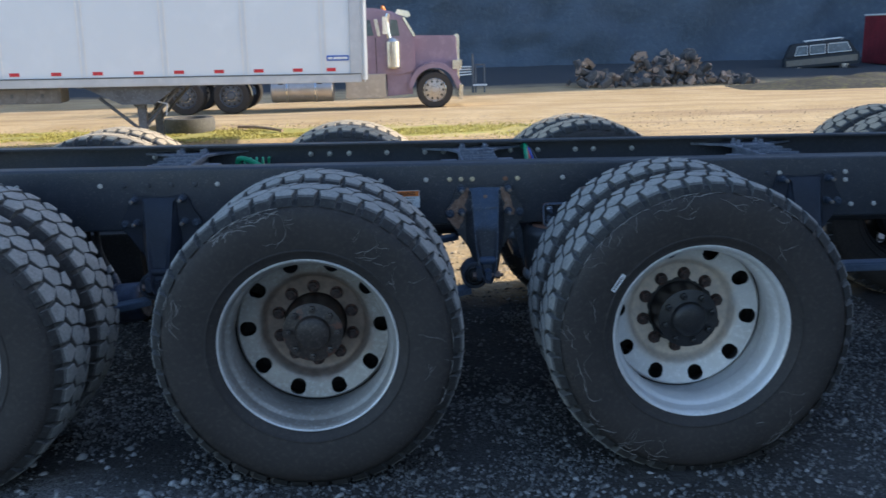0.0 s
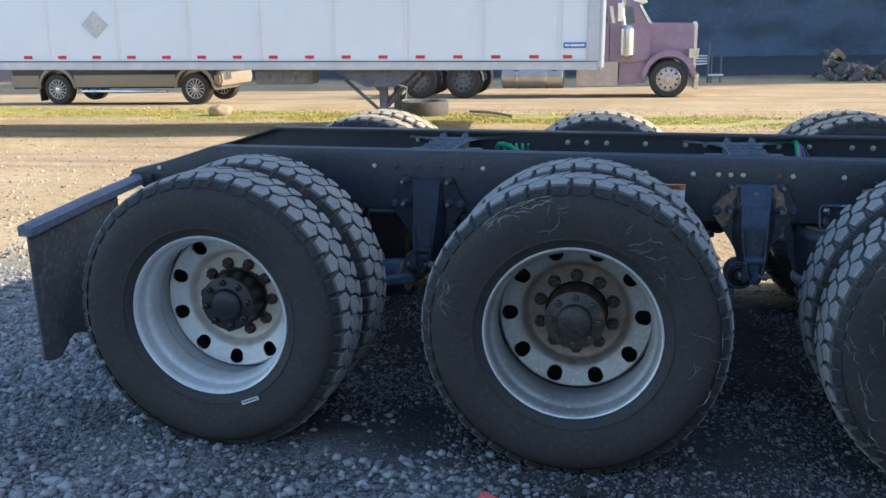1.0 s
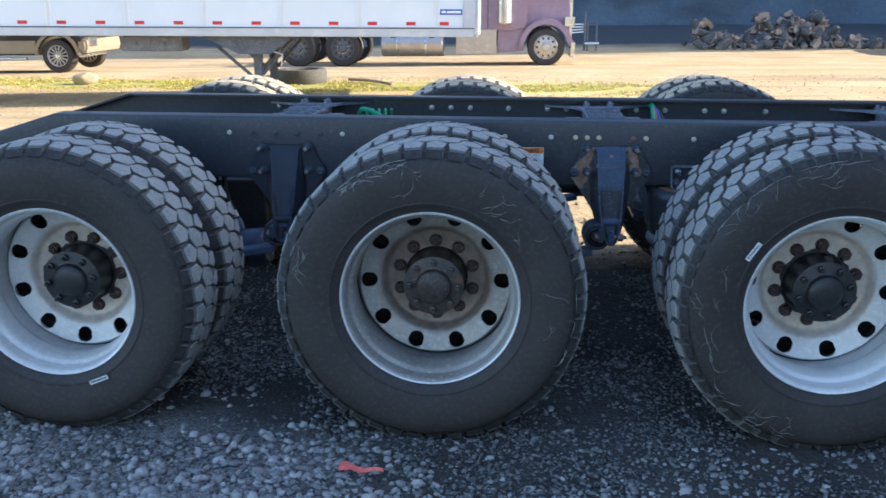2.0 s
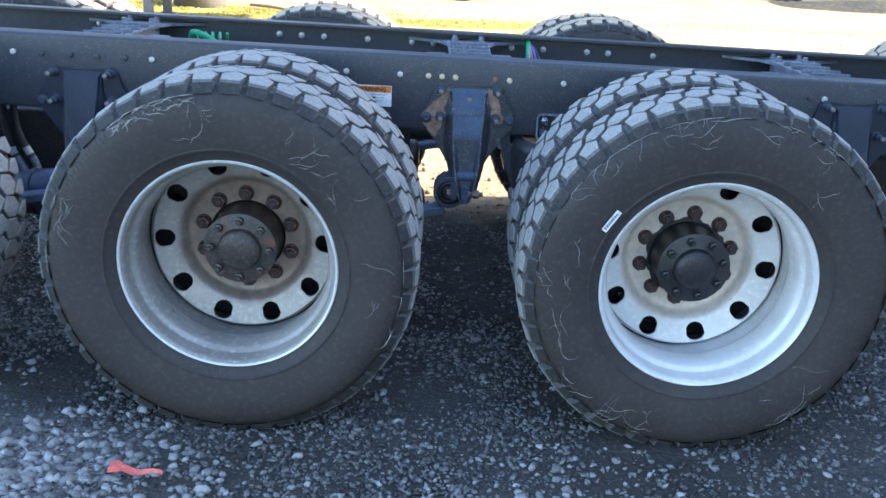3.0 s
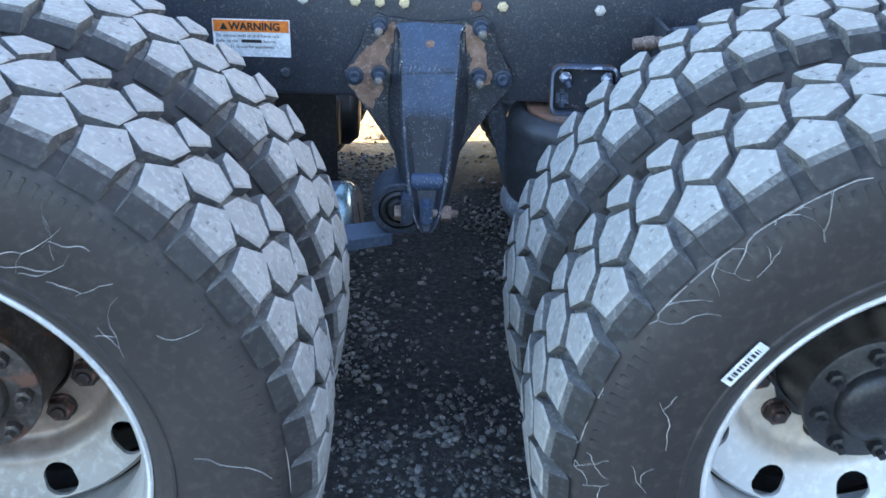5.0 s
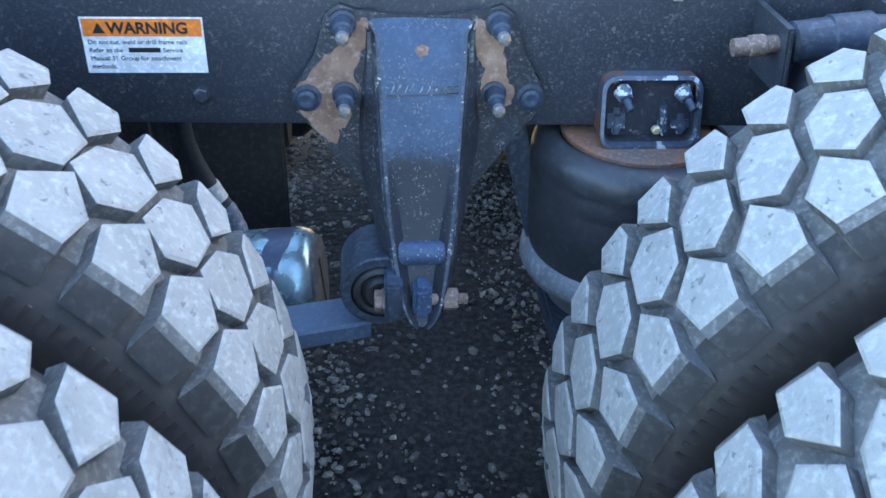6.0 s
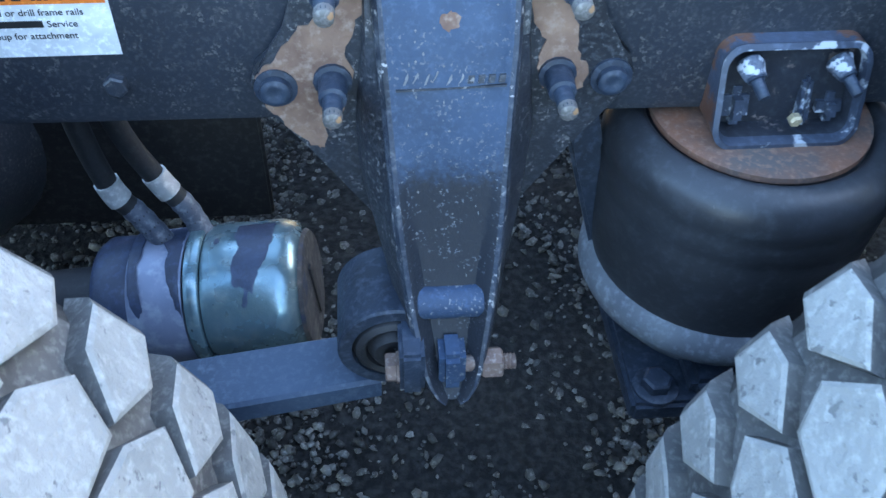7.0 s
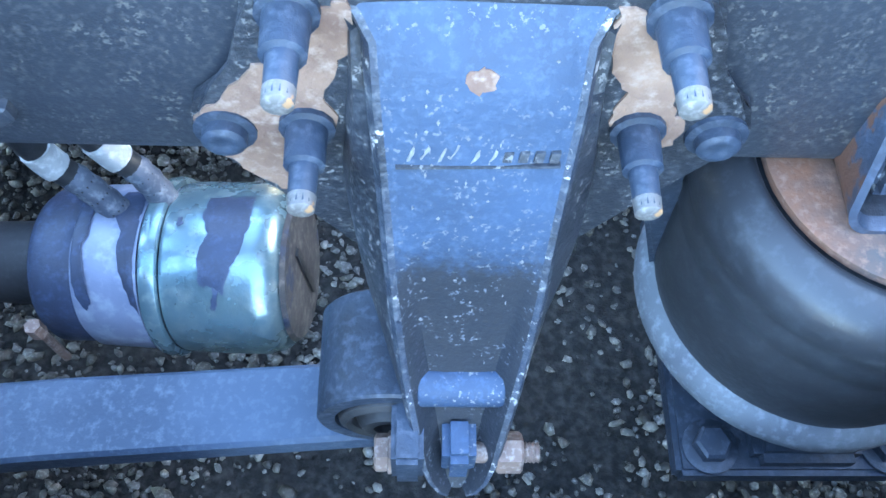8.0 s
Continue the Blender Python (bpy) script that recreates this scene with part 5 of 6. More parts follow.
tri = slab([(0.2545, 0.8475), (0.2695, 0.8475), (0.262, 0.861)], RAIL_Y - 0.0023, RAIL_Y - 0.0018)
part("alert_sign", tri, BLACK, sign)
for k, line in enumerate(("Do not cut, weld or drill frame rails", None, "Manual 31 Group for attachment", "methods.")):
    z = 0.8335 - 0.0105 * k
    if line:
        put("line", text_mesh(line, 0.0082, BLACK), sign, "small print", pose(0.2465, RAIL_Y - 0.0015, z, 90, 0, 0))
    else:
        put("line", text_mesh("Refer to the", 0.0082, BLACK), sign, "small print", pose(0.2465, RAIL_Y - 0.0015, z, 90, 0, 0))
        bm = bmesh.new()
        box(bm, 0.294, 0.332, RAIL_Y - 0.0019, RAIL_Y - 0.001, z, z + 0.0058)
        part("bar", bm, BLACK, sign)
        put("line", text_mesh("Service", 0.0082, BLACK), sign, "small print", pose(0.335, RAIL_Y - 0.0015, z, 90, 0, 0))


# scuffs and stickers on the tyres, in the wheel's own plane
def scuffs(x, seed, spans, count, parent_label, ribs=()):
    """Thin pale cuts that wander over the sidewall, branching a little."""
    rng = random.Random(seed)
    bm = bmesh.new()

    def side_y(r):
        return -0.0295 + 0.0 if 0.385 < r < 0.43 else (-0.0295 + 0.11 * max(0.0, r - 0.43) ** 1.0 if r > 0.43 else -0.0295 + 0.16 * (0.385 - r))

    def stroke(a, r, heading, length, w):
        pts = []
        for k in range(7):
            pts.append((a, r))
            heading += rng.uniform(-0.6, 0.6)
            a, r = a + math.cos(heading) * length / 6 / r, max(0.34, min(0.476, r + math.sin(heading) * length / 6))
        prev = None
        for k, (aa, rr) in enumerate(pts):
            ww = w * (1 - abs(k - 3) / 4.5)
            y = side_y(rr) - 0.0012
            q = [bm.verts.new((x + (rr + s * ww) * math.cos(aa + s * ww), y - 0.0006 * (s == 0), WHEEL_Z + (rr + s * ww) * math.sin(aa + s * ww))) for s in (-1, 0, 1)]
            if prev:
                for j in range(2):
                    bm.faces.new((prev[j], prev[j + 1], q[j + 1], q[j]))
            prev = q
        return pts

    for _ in range(count):
        a0, a1, r0, r1, lean = spans[rng.randrange(len(spans))]
        head = lean + rng.uniform(-0.7, 0.7)
        pts = stroke(radians(rng.uniform(a0, a1)), rng.uniform(r0, r1), head, rng.uniform(0.03, 0.12), rng.uniform(0.0004, 0.0009))
        for _ in range(rng.choice((0, 1, 1, 2))):
            aa, rr = pts[rng.randrange(2, 6)]
            stroke(aa, rr, head + rng.choice((-1, 1)) * rng.uniform(0.6, 1.4), rng.uniform(0.02, 0.06), 0.0006)
    for a0, a1, r0, r1 in ribs:
        for k in range(int((a1 - a0) * 1.1)):
            stroke(radians(a0 + k / 1.1), r0 + 0.004 * math.sin(k), 1.57 + rng.uniform(-0.2, 0.2), (r1 - r0) * rng.uniform(0.6, 1.1), rng.uniform(0.0006, 0.0013))
        for r in (r0, r1, r1 + 0.008):
            for k in range(6):
                stroke(radians(a0 + (a1 - a0) * k / 5), r, 3.14, 0.05, 0.0012)
    return tagged(part("scuffing", bm, PALE, truck, parent_label, smooth=None), kind="stuff")


def sticker(x0, z0, x1, z1, y):
    mid, ang, length = Vector(((x0 + x1) / 2, y, (z0 + z1) / 2)), math.degrees(math.atan2(z1 - z0, x1 - x0)), math.hypot(x1 - x0, z1 - z0)
    bm = bmesh.new()
    box(bm, -length / 2, length / 2, -0.0008, 0.0008, -0.0075, 0.0075)
    tag = part("tyre_sticker", bm, WHITE, truck, "white bar-code sticker on the sidewall", Matrix.Translation(mid) @ pose(0, 0, 0, 0, -ang, 0))
    marks = bmesh.new()
    rng = random.Random(2)
    u = -length / 2 + 0.006
    while u < length / 2 - 0.008:
        w = rng.uniform(0.0012, 0.004)
        box(marks, u, u + w, -0.0014, -0.0006, -0.003, 0.004)
        u += w + rng.uniform(0.001, 0.003)
    part("bars", marks, BLACK, tag)


scuffs(AXLES[2], 11, ((95, 140, 0.42, 0.478, 2.9), (98, 135, 0.42, 0.478, 1.3), (130, 175, 0.4, 0.48, 1.2), (60, 95, 0.44, 0.48, 3.0), (20, 60, 0.36, 0.4, 3.0), (180, 260, 0.38, 0.48, 1.5), (160, 250, 0.4, 0.475, 0.6), (165, 240, 0.36, 0.46, 2.2), (300, 330, 0.38, 0.45, 3.0)), 58, "pale cuts and scuffs in the sidewall")
scuffs(AXLES[1], 12, ((30, 78, 0.43, 0.485, -1.4), (35, 65, 0.4, 0.47, -1.8), (92, 100, 0.43, 0.48, -1.57), (140, 178, 0.42, 0.485, 0.4), (-30, 10, 0.36, 0.48, 1.6)), 26, "pale cuts and scuffs in the sidewall", ((103, 128, 0.45, 0.468),))
scuffs(AXLES[0], 13, ((150, 190, 0.42, 0.47, 1.2),), 4, "pale cuts and scuffs in the sidewall")
sticker(0.996, 0.662, 1.032, 0.717, -0.0285)
sticker(-1.178, 0.187, -1.112, 0.213, -0.03)

# litter
bm = bmesh.new()
prev = None
for k in range(13):
    u = k / 12
    w = 0.006 + (0.012 if u < 0.25 else 0.0) + 0.004 * math.sin(5 * u)
    q = [bm.verts.new((-0.272 + 0.145 * u, -0.247 - 0.018 * u + s * w, 0.022 + 0.006 * math.sin(9 * u) + 0.004 * s + h)) for s in (-1, 1) for h in (0, 0.002)]
    if prev:
        for j, i in ((0, 2), (2, 3), (3, 1), (1, 0)):
            bm.faces.new((prev[j], prev[i], q[i], q[j]))
    else:
        bm.faces.new((q[0], q[2], q[3], q[1]))
    prev = q
bm.faces.new((prev[0], prev[1], prev[3], prev[2]))
tagged(part("plastic_scrap", bm, material("pink_plastic", (0.75, 0.16, 0.13), 0.45, scale=20, fine=90, bump=0.1)), "torn pink plastic strip lying on the gravel", "litter")

# ---- yard behind ----
WHITE_PANEL = material("trailer_white", (0.7, 0.73, 0.76), 0.4, dark=(0.67, 0.7, 0.73), light=(0.72, 0.745, 0.77), scale=0.3, fine=2, bump=0)
POST = material("trailer_post", (0.74, 0.74, 0.73), 0.45, dark=(0.7, 0.7, 0.69), light=(0.77, 0.77, 0.76), scale=1, fine=5, bump=0)
ALUMINIUM = material("trailer_rail", (0.55, 0.56, 0.58), 0.45, 0.2, dark=(0.47, 0.48, 0.5), light=(0.6, 0.6, 0.61), scale=1, fine=5, bump=0.02)
RED_TAPE = material("reflex_red", (0.6, 0.03, 0.04), 0.4, scale=10, fine=60, bump=0)
STICKER_BLUE = material("plate_blue", (0.03, 0.12, 0.5), 0.4, scale=10, fine=60, bump=0)
BOX_GREY = material("box_grey", (0.19, 0.19, 0.195), 0.55, 0.1, dark=(0.14, 0.14, 0.145), light=(0.24, 0.24, 0.25), scale=2, fine=14, bump=0.05)
WAGON_DARK = material("wagon_dark", (0.018, 0.024, 0.034), 0.6, scale=2, fine=14, bump=0.02)
WAGON_GLASS = material("wagon_glass", (0.13, 0.18, 0.22), 0.2, scale=1, fine=6, bump=0)
WAGON_TAN = material("wagon_tan", (0.16, 0.14, 0.112), 0.5, dark=(0.16, 0.14, 0.12), scale=1.5, fine=9, bump=0.05)
GREY_STEEL = material("gear_steel", (0.12, 0.13, 0.15), 0.6, 0.2, scale=4, fine=30, bump=0.15)
PURPLE = material("purple_paint", (0.31, 0.215, 0.275), 0.38, dark=(0.26, 0.18, 0.235), light=(0.35, 0.25, 0.31), scale=0.8, fine=4, bump=0.03, coat=0.3)
CHROME = material("chrome", (0.75, 0.74, 0.72), 0.16, 0.9, dark=(0.6, 0.58, 0.55), scale=3, fine=30, bump=0.02)
TANK = material("tank_aluminium", (0.56, 0.51, 0.47), 0.34, 0.7, dark=(0.47, 0.42, 0.38), light=(0.62, 0.57, 0.53), scale=1.2, fine=5, bump=0.02)
GLASS_DARK = material("window_glass", (0.11, 0.15, 0.16), 0.08, 0.0, scale=2, fine=10, bump=0)
AMBER = material("amber_lens", (0.8, 0.25, 0.03), 0.3, scale=8, fine=40, bump=0)
SILVER = material("silver_alloy", (0.62, 0.62, 0.62), 0.4, 0.3, scale=3, fine=30, bump=0.02)
TAN_PAINT = material("tan_paint", (0.3, 0.25, 0.18), 0.45, dark=(0.27, 0.22, 0.16), light=(0.32, 0.265, 0.19), scale=2, fine=14, bump=0.03, coat=0.3)
BLACK_PAINT = material("black_paint", (0.015, 0.015, 0.018), 0.3, scale=2, fine=14, bump=0.02, coat=0.4)


def trailer():
    t = thing("box_trailer", "long white box trailer standing on its landing gear", "trailer", pose(-0.345, 12.365, 0.721, 0, 0.835, 5.75) @ Matrix.Scale(1.066, 4))
    bm = bmesh.new()
    box(bm, -14.2, -0.02, 0.02, 2.35, 0.11, 2.8)
    body = part("body", bm, WHITE_PANEL, t)
    pitch = 1.19
    for k in range(11):
        x = -0.68 - pitch * k
        seam = bmesh.new()
        for dx in (-0.035, 0.035):
            box(seam, x + dx - 0.012, x + dx + 0.012, 0.008, 0.024, 0.14, 2.76, bevel=0.004)
        part("panel_seam", seam, POST, t)
        sheet = bmesh.new()
        box(sheet, max(x - pitch, -14.2) + 0.045, x - 0.045, 0.0145, 0.0225, 0.14, 2.76, bevel=0.003)
        part("side_panel", sheet, WHITE_PANEL, t)
    for x in [-0.57] + [-1.08 - pitch / 2 * k for k in range(20)]:
        tape = bmesh.new()
        box(tape, x - 0.073, x + 0.073, 0.0095, 0.021, 0.175, 0.226)
        part("red_reflector", tape, RED_TAPE, t)
    low = bmesh.new()
    box(low, -14.2, -0.1, 0.0, 0.06, 0.0, 0.13, bevel=0.01)
    part("bottom_rail", low, ALUMINIUM, t, "grey bottom side rail")
    lip = bmesh.new()
    box(lip, -14.2, -0.1, -0.012, 0.02, 0.126, 0.138, bevel=0.003)
    part("rail_lip", lip, GREY_STEEL, t)
    for k in range(27):
        rib = bmesh.new()
        box(rib, -0.5 - 0.46 * k, -0.46 - 0.46 * k, -0.006, 0.0, 0.02, 0.12)
        part("rail_rib", rib, ALUMINIUM, t)
    post = bmesh.new()
    box(post, -0.27, -0.085, -0.005, 0.3, 0.12, 2.82, bevel=0.01)
    part("corner_post", post, ALUMINIUM, t, "grey front corner post")
    edge = bmesh.new()
    box(edge, -0.09, 0.0, -0.012, 2.36, 0.0, 2.83, bevel=0.035)
    part("front_edge", edge, POST, t, "white rounded front edge")
    plate = bmesh.new()
    box(plate, -0.63, -0.29, 0.006, 0.022, 0.335, 0.415)
    sign = part("blue_plate", plate, STICKER_BLUE, t, "small blue maker's plate")
    for a, b in ((-0.61, -0.54), (-0.525, -0.31)):
        bar = bmesh.new()
        box(bar, a, b, 0.001, 0.008, 0.357, 0.393)
        part("bar", bar, WHITE, sign)
    dia = bmesh.new()
    slab([(-8.2, 0.5), (-7.98, 0.72), (-8.2, 0.94), (-8.42, 0.72)], 0.0, 0.03, dia)
    part("placard_holder", dia, material("placard_grey", (0.5, 0.5, 0.49), 0.5, dark=(0.42, 0.42, 0.41), scale=3, fine=30, bump=0.1), t, "worn grey diamond placard holder")
    # landing gear: frame plate, two legs with braces, crank
    gear = bmesh.new()
    slab([(-4.35, 0.0), (-2.9, 0.0), (-3.08, -0.13), (-3.3, -0.28), (-3.78, -0.28), (-4.1, -0.12)], 0.15, 0.2, gear)
    part("gear_plate", gear, GREY_STEEL, t, "grey landing gear frame plate")
    for y in (0.3, 1.75):
        leg = bmesh.new()
        box(leg, -3.585, -3.455, y, y + 0.13, -1.02, 0.1, bevel=0.01)
        box(leg, -3.63, -3.41, y - 0.05, y + 0.18, -1.06, -1.01, bevel=0.01)
        part("leg", leg, GREY_STEEL, t, "grey landing leg")
        for (xa, za), (xb, zb) in (((-4.15, -0.18), (-3.6, -0.66)), ((-2.95, -0.05), (-3.45, -0.6))):
            part("brace", tube([(xa, y + 0.06, za), (xb, y + 0.06, zb)], 0.028, 8), GREY_STEEL, t)
    part("brace", tube([(-3.52, 0.4, -0.6), (-3.2, 1.75, -0.05)], 0.028, 8), GREY_STEEL, t)
    part("crank", tube([(-3.4, 0.2, -0.2), (-3.1, 0.15, -0.28), (-3.12, 0.12, -0.45)], 0.012, 6), ALUMINIUM, t)
    chest = bmesh.new()
    box(chest, -5.66, -4.7, 0.3, 0.8, -0.25, -0.01, bevel=0.02)
    tool = part("tool_box", chest, BOX_GREY, t, "dull grey box under the floor")
    for a, b in ((-5.62, -5.19), (-5.18, -4.74)):
        door = bmesh.new()
        box(door, a, b, 0.29, 0.305, -0.235, -0.03, bevel=0.004)
        lid = part("door", door, BOX_GREY, tool)
        latch = bmesh.new()
        box(latch, (a + b) / 2 - 0.02, (a + b) / 2 + 0.02, 0.28, 0.295, -0.16, -0.1, bevel=0.004)
        part("latch", latch, GREY_STEEL, lid)
    for k in range(21):
        beam = bmesh.new()
        box(beam, -12.8 + 0.6 * k, -12.72 + 0.6 * k, 0.06, 2.3, -0.02, 0.11)
        part("floor_beam", beam, GREY_STEEL, t)
    for x in (-12.4, -13.4):
        for y in (0.05, 1.95):
            w = capped([(y, 0.3), (y, 0.43), (y + 0.03, 0.46), (y + 0.27, 0.46), (y + 0.3, 0.43), (y + 0.3, 0.3)], 40)
            part("wheel", w, RUBBER, t, "black trailer tyre", pose(x, 0, -0.4))
    return t


def road_wheel(name, x, y, z, r, width, parent, spokes, label, disc_mat=None):
    """A tyre with a disc and holes or spokes, facing -y."""
    tyre = part(name, capped([(y + width, r * 0.6), (y + width, r * 0.9), (y + width - 0.04, r), (y + 0.04, r), (y, r * 0.93), (y - 0.006, r * 0.75), (y, r * 0.62), (y + 0.06, r * 0.55)], 48), RUBBER, parent, label, pose(x, 0, z))
    rr = r * 0.62
    part("rim", lathe([(y - 0.004, rr * 1.03), (y - 0.008, rr), (y + 0.03, rr * 0.93), (y + 0.08, rr * 0.9)], 40)[0], disc_mat or (SILVER if spokes else CHROME), tyre)
    if spokes:
        for k in range(14):
            a = 2 * math.pi * k / 14
            sp = bmesh.new()
            box(sp, 0.03, rr * 0.97, y + 0.0, y + 0.03, -0.013, 0.013, bevel=0.005)
            bmesh.ops.rotate(sp, verts=sp.verts, matrix=Matrix.Rotation(a, 3, "Y"))
            part("spoke", sp, SILVER, tyre)
        part("hub_cap", capped([(y + 0.04, 0.06), (y - 0.01, 0.055), (y - 0.015, 0.04)], 20), CHROME, tyre)
    else:
        part("disc", capped([(y + 0.05, rr * 0.92), (y + 0.03, rr * 0.6), (y + 0.02, rr * 0.35), (y - 0.06, rr * 0.3), (y - 0.065, rr * 0.2)], 40), disc_mat or TANK, tyre)
        for k in range(10):
            a = 2 * math.pi * k / 10
            hole = capped([(y + 0.05, 0.032), (y + 0.031, 0.032)], 12)
            part("hand_hole", hole, BLACK_PAINT, tyre, "", pose(rr * 0.76 * math.cos(a), 0, rr * 0.76 * math.sin(a)))
            part("lug_nut", capped([(y + 0.04, 0.016), (y + 0.0, 0.014)], 6), CHROME, tyre, "", pose(rr * 0.47 * math.cos(a + 0.3), 0, rr * 0.47 * math.sin(a + 0.3)))
    return tyre


def arch(x0, z0, r, n=10):
    return [(x0 + r * math.cos(math.pi - math.pi * k / n), z0 + r * math.sin(math.pi - math.pi * k / n)) for k in range(n + 1)]


def far_truck():
    base = -0.565
    t = thing("semi_truck", "faded purple long-nosed semi truck with chrome trim", "truck", pose(0, 22.5, base))
    # hood with wheel cut-out: outline in x, z over the ground
    hood = [(-0.2, 0.55)] + [(0.4, 0.62)] + arch(1.03, 0.55, 0.62) + [(1.66, 0.62), (1.7, 1.2), (1.68, 1.93), (1.6, 1.97), (0.5, 2.0), (-0.2, 2.0)]
    part("hood", slab(hood, 0.32, 1.95, bevel=0.05), PURPLE, t, "faded purple long hood", smooth=40)
    fender, outer = bmesh.new(), arch(1.03, 0.52, 0.74, 14)
    inner = arch(1.03, 0.52, 0.62, 14)
    slab(outer + inner[::-1], 0.0, 0.42, fender, bevel=0.03)
    part("fender", fender, PURPLE, t, "purple front fender", smooth=40)
    cab = [(-1.7, 0.95), (0.1, 0.95), (0.5, 1.0), (0.52, 1.98), (0.2, 2.5), (-0.1, 2.66), (-0.6, 2.76), (-1.7, 2.8)]
    cabin = part("cab", slab(cab, 0.1, 2.2, bevel=0.06), PURPLE, t, "purple cab", smooth=40)
    for loop in ([(-0.95, 2.02), (-0.62, 2.02), (-0.7, 2.44), (-0.95, 2.46)], [(-0.17, 2.0), (0.1, 2.0), (0.04, 2.42), (-0.14, 2.44)]):
        part("side_window", slab(loop, 0.085, 0.11), GLASS_DARK, cabin, "dark side window")
    part("window_frame", slab([(-0.52, 2.0), (-0.42, 2.0), (-0.5, 2.46), (-0.6, 2.46)], 0.07, 0.11), CHROME, cabin)
    part("windscreen", slab([(0.49, 2.03), (0.53, 2.03), (0.235, 2.48), (0.2, 2.46)], 0.25, 2.05), GLASS_DARK, cabin, "windscreen")
    part("windscreen_post", slab([(0.47, 1.98), (0.55, 1.98), (0.25, 2.5), (0.19, 2.48)], 0.1, 0.2), CHROME, cabin)
    part("sun_visor", slab([(0.0, 2.6), (0.3, 2.5), (0.42, 2.53), (0.36, 2.66), (0.05, 2.72)], 0.15, 2.15, bevel=0.03), CHROME, cabin, "bright sun visor", smooth=40)
    for k in range(5):
        part("roof_light", capped([(0, 0.05), (0.05, 0.045), (0.09, 0.02)], 12, "z"), AMBER, cabin, "amber roof light", pose(-0.35, 0.3 + 0.4 * k, 2.74))
    part("door_seam", slab([(-0.58, 1.0), (-0.565, 1.0), (-0.565, 1.98), (-0.58, 1.98)], 0.09, 0.105), BLACK_PAINT, cabin)
    part("air_cleaner", capped([(1.12, 0.17), (1.16, 0.2), (1.85, 0.2), (1.92, 0.14), (1.95, 0.1)], 28, "z"), CHROME, t, "chrome air cleaner", pose(-0.1, 0.05, 0))
    part("intake_pipe", tube(bent([(-0.18, 0.12, 1.9), (-0.22, 0.12, 2.1), (-0.25, 0.12, 2.4), (-0.2, 0.12, 2.6)]), 0.07, 12), CHROME, t, "chrome intake pipe")
    part("mirror", slab([(-0.36, 2.06), (-0.22, 2.06), (-0.22, 2.52), (-0.36, 2.52)], -0.2, -0.14, bevel=0.01), CHROME, t, "chrome mirror")
    part("grille", slab([(1.66, 0.75), (1.76, 0.75), (1.77, 1.95), (1.72, 2.02), (1.64, 2.0)], 0.45, 1.85, bevel=0.03), CHROME, t, "chrome grille surround", smooth=40)
    part("headlight", slab([(1.55, 1.05), (1.8, 1.05), (1.82, 1.3), (1.55, 1.3)], 0.1, 0.4, bevel=0.05), CHROME, t, "chrome headlight pod", smooth=40)
    part("bumper", slab([(1.7, 0.22), (1.8, 0.22), (1.83, 0.62), (1.72, 0.64)], -0.05, 2.35, bevel=0.02), CHROME, t, "chrome bumper", smooth=40)
    part("step_box", slab([(-1.45, 0.32), (-0.33, 0.32), (-0.33, 0.98), (-1.45, 0.98)], 0.02, 0.6, bevel=0.03), TANK, t, "bright metal step box", smooth=40)
    part("kick_panel", slab([(-0.3, 0.35), (0.42, 0.4), (0.42, 0.98), (-0.3, 0.98)], 0.15, 0.5, bevel=0.02), PURPLE, t)
    part("fuel_tank", capped([(-3.55, 0.3), (-3.52, 0.33), (-1.85, 0.33), (-1.82, 0.3)], 36, "x"), TANK, t, "dull aluminium fuel tank", pose(0, 0.34, 0.58))
    for x in (-3.1, -2.3):
        part("tank_strap", lathe([(x - 0.03, 0.333), (x - 0.03, 0.34), (x + 0.03, 0.34), (x + 0.03, 0.333)], 36, "x")[0], CHROME, t, "", pose(0, 0.34, 0.58))
    fr = bmesh.new()
    box(fr, -7.4, 1.2, 0.75, 0.85, 0.75, 1.0)
    box(fr, -7.4, 1.2, 1.5, 1.6, 0.75, 1.0)
    part("frame", fr, BLACK_PAINT, t)
    part("quarter_fender", slab(arch(-4.64, 0.5, 0.6)[5:] + arch(-4.64, 0.5, 0.57)[:4:-1], 0.0, 0.6), CHROME, t)
    road_wheel("wheel", 1.03, 0.02, 0.5, 0.51, 0.28, t, False, "front wheel")
    for x in (-4.64, -5.92):
        # dark steel on the near discs stands for the shade on them
        road_wheel("wheel", x, 0.0, 0.5, 0.51, 0.6, t, False, "drive wheel, its disc coloured dark for shade", GREY_STEEL)
        road_wheel("wheel", x, 1.75, 0.5, 0.51, 0.6, t, False, "drive wheel")
    road_wheel("wheel", 1.03, 2.0, 0.5, 0.51, 0.28, t, False, "front wheel")
    return t


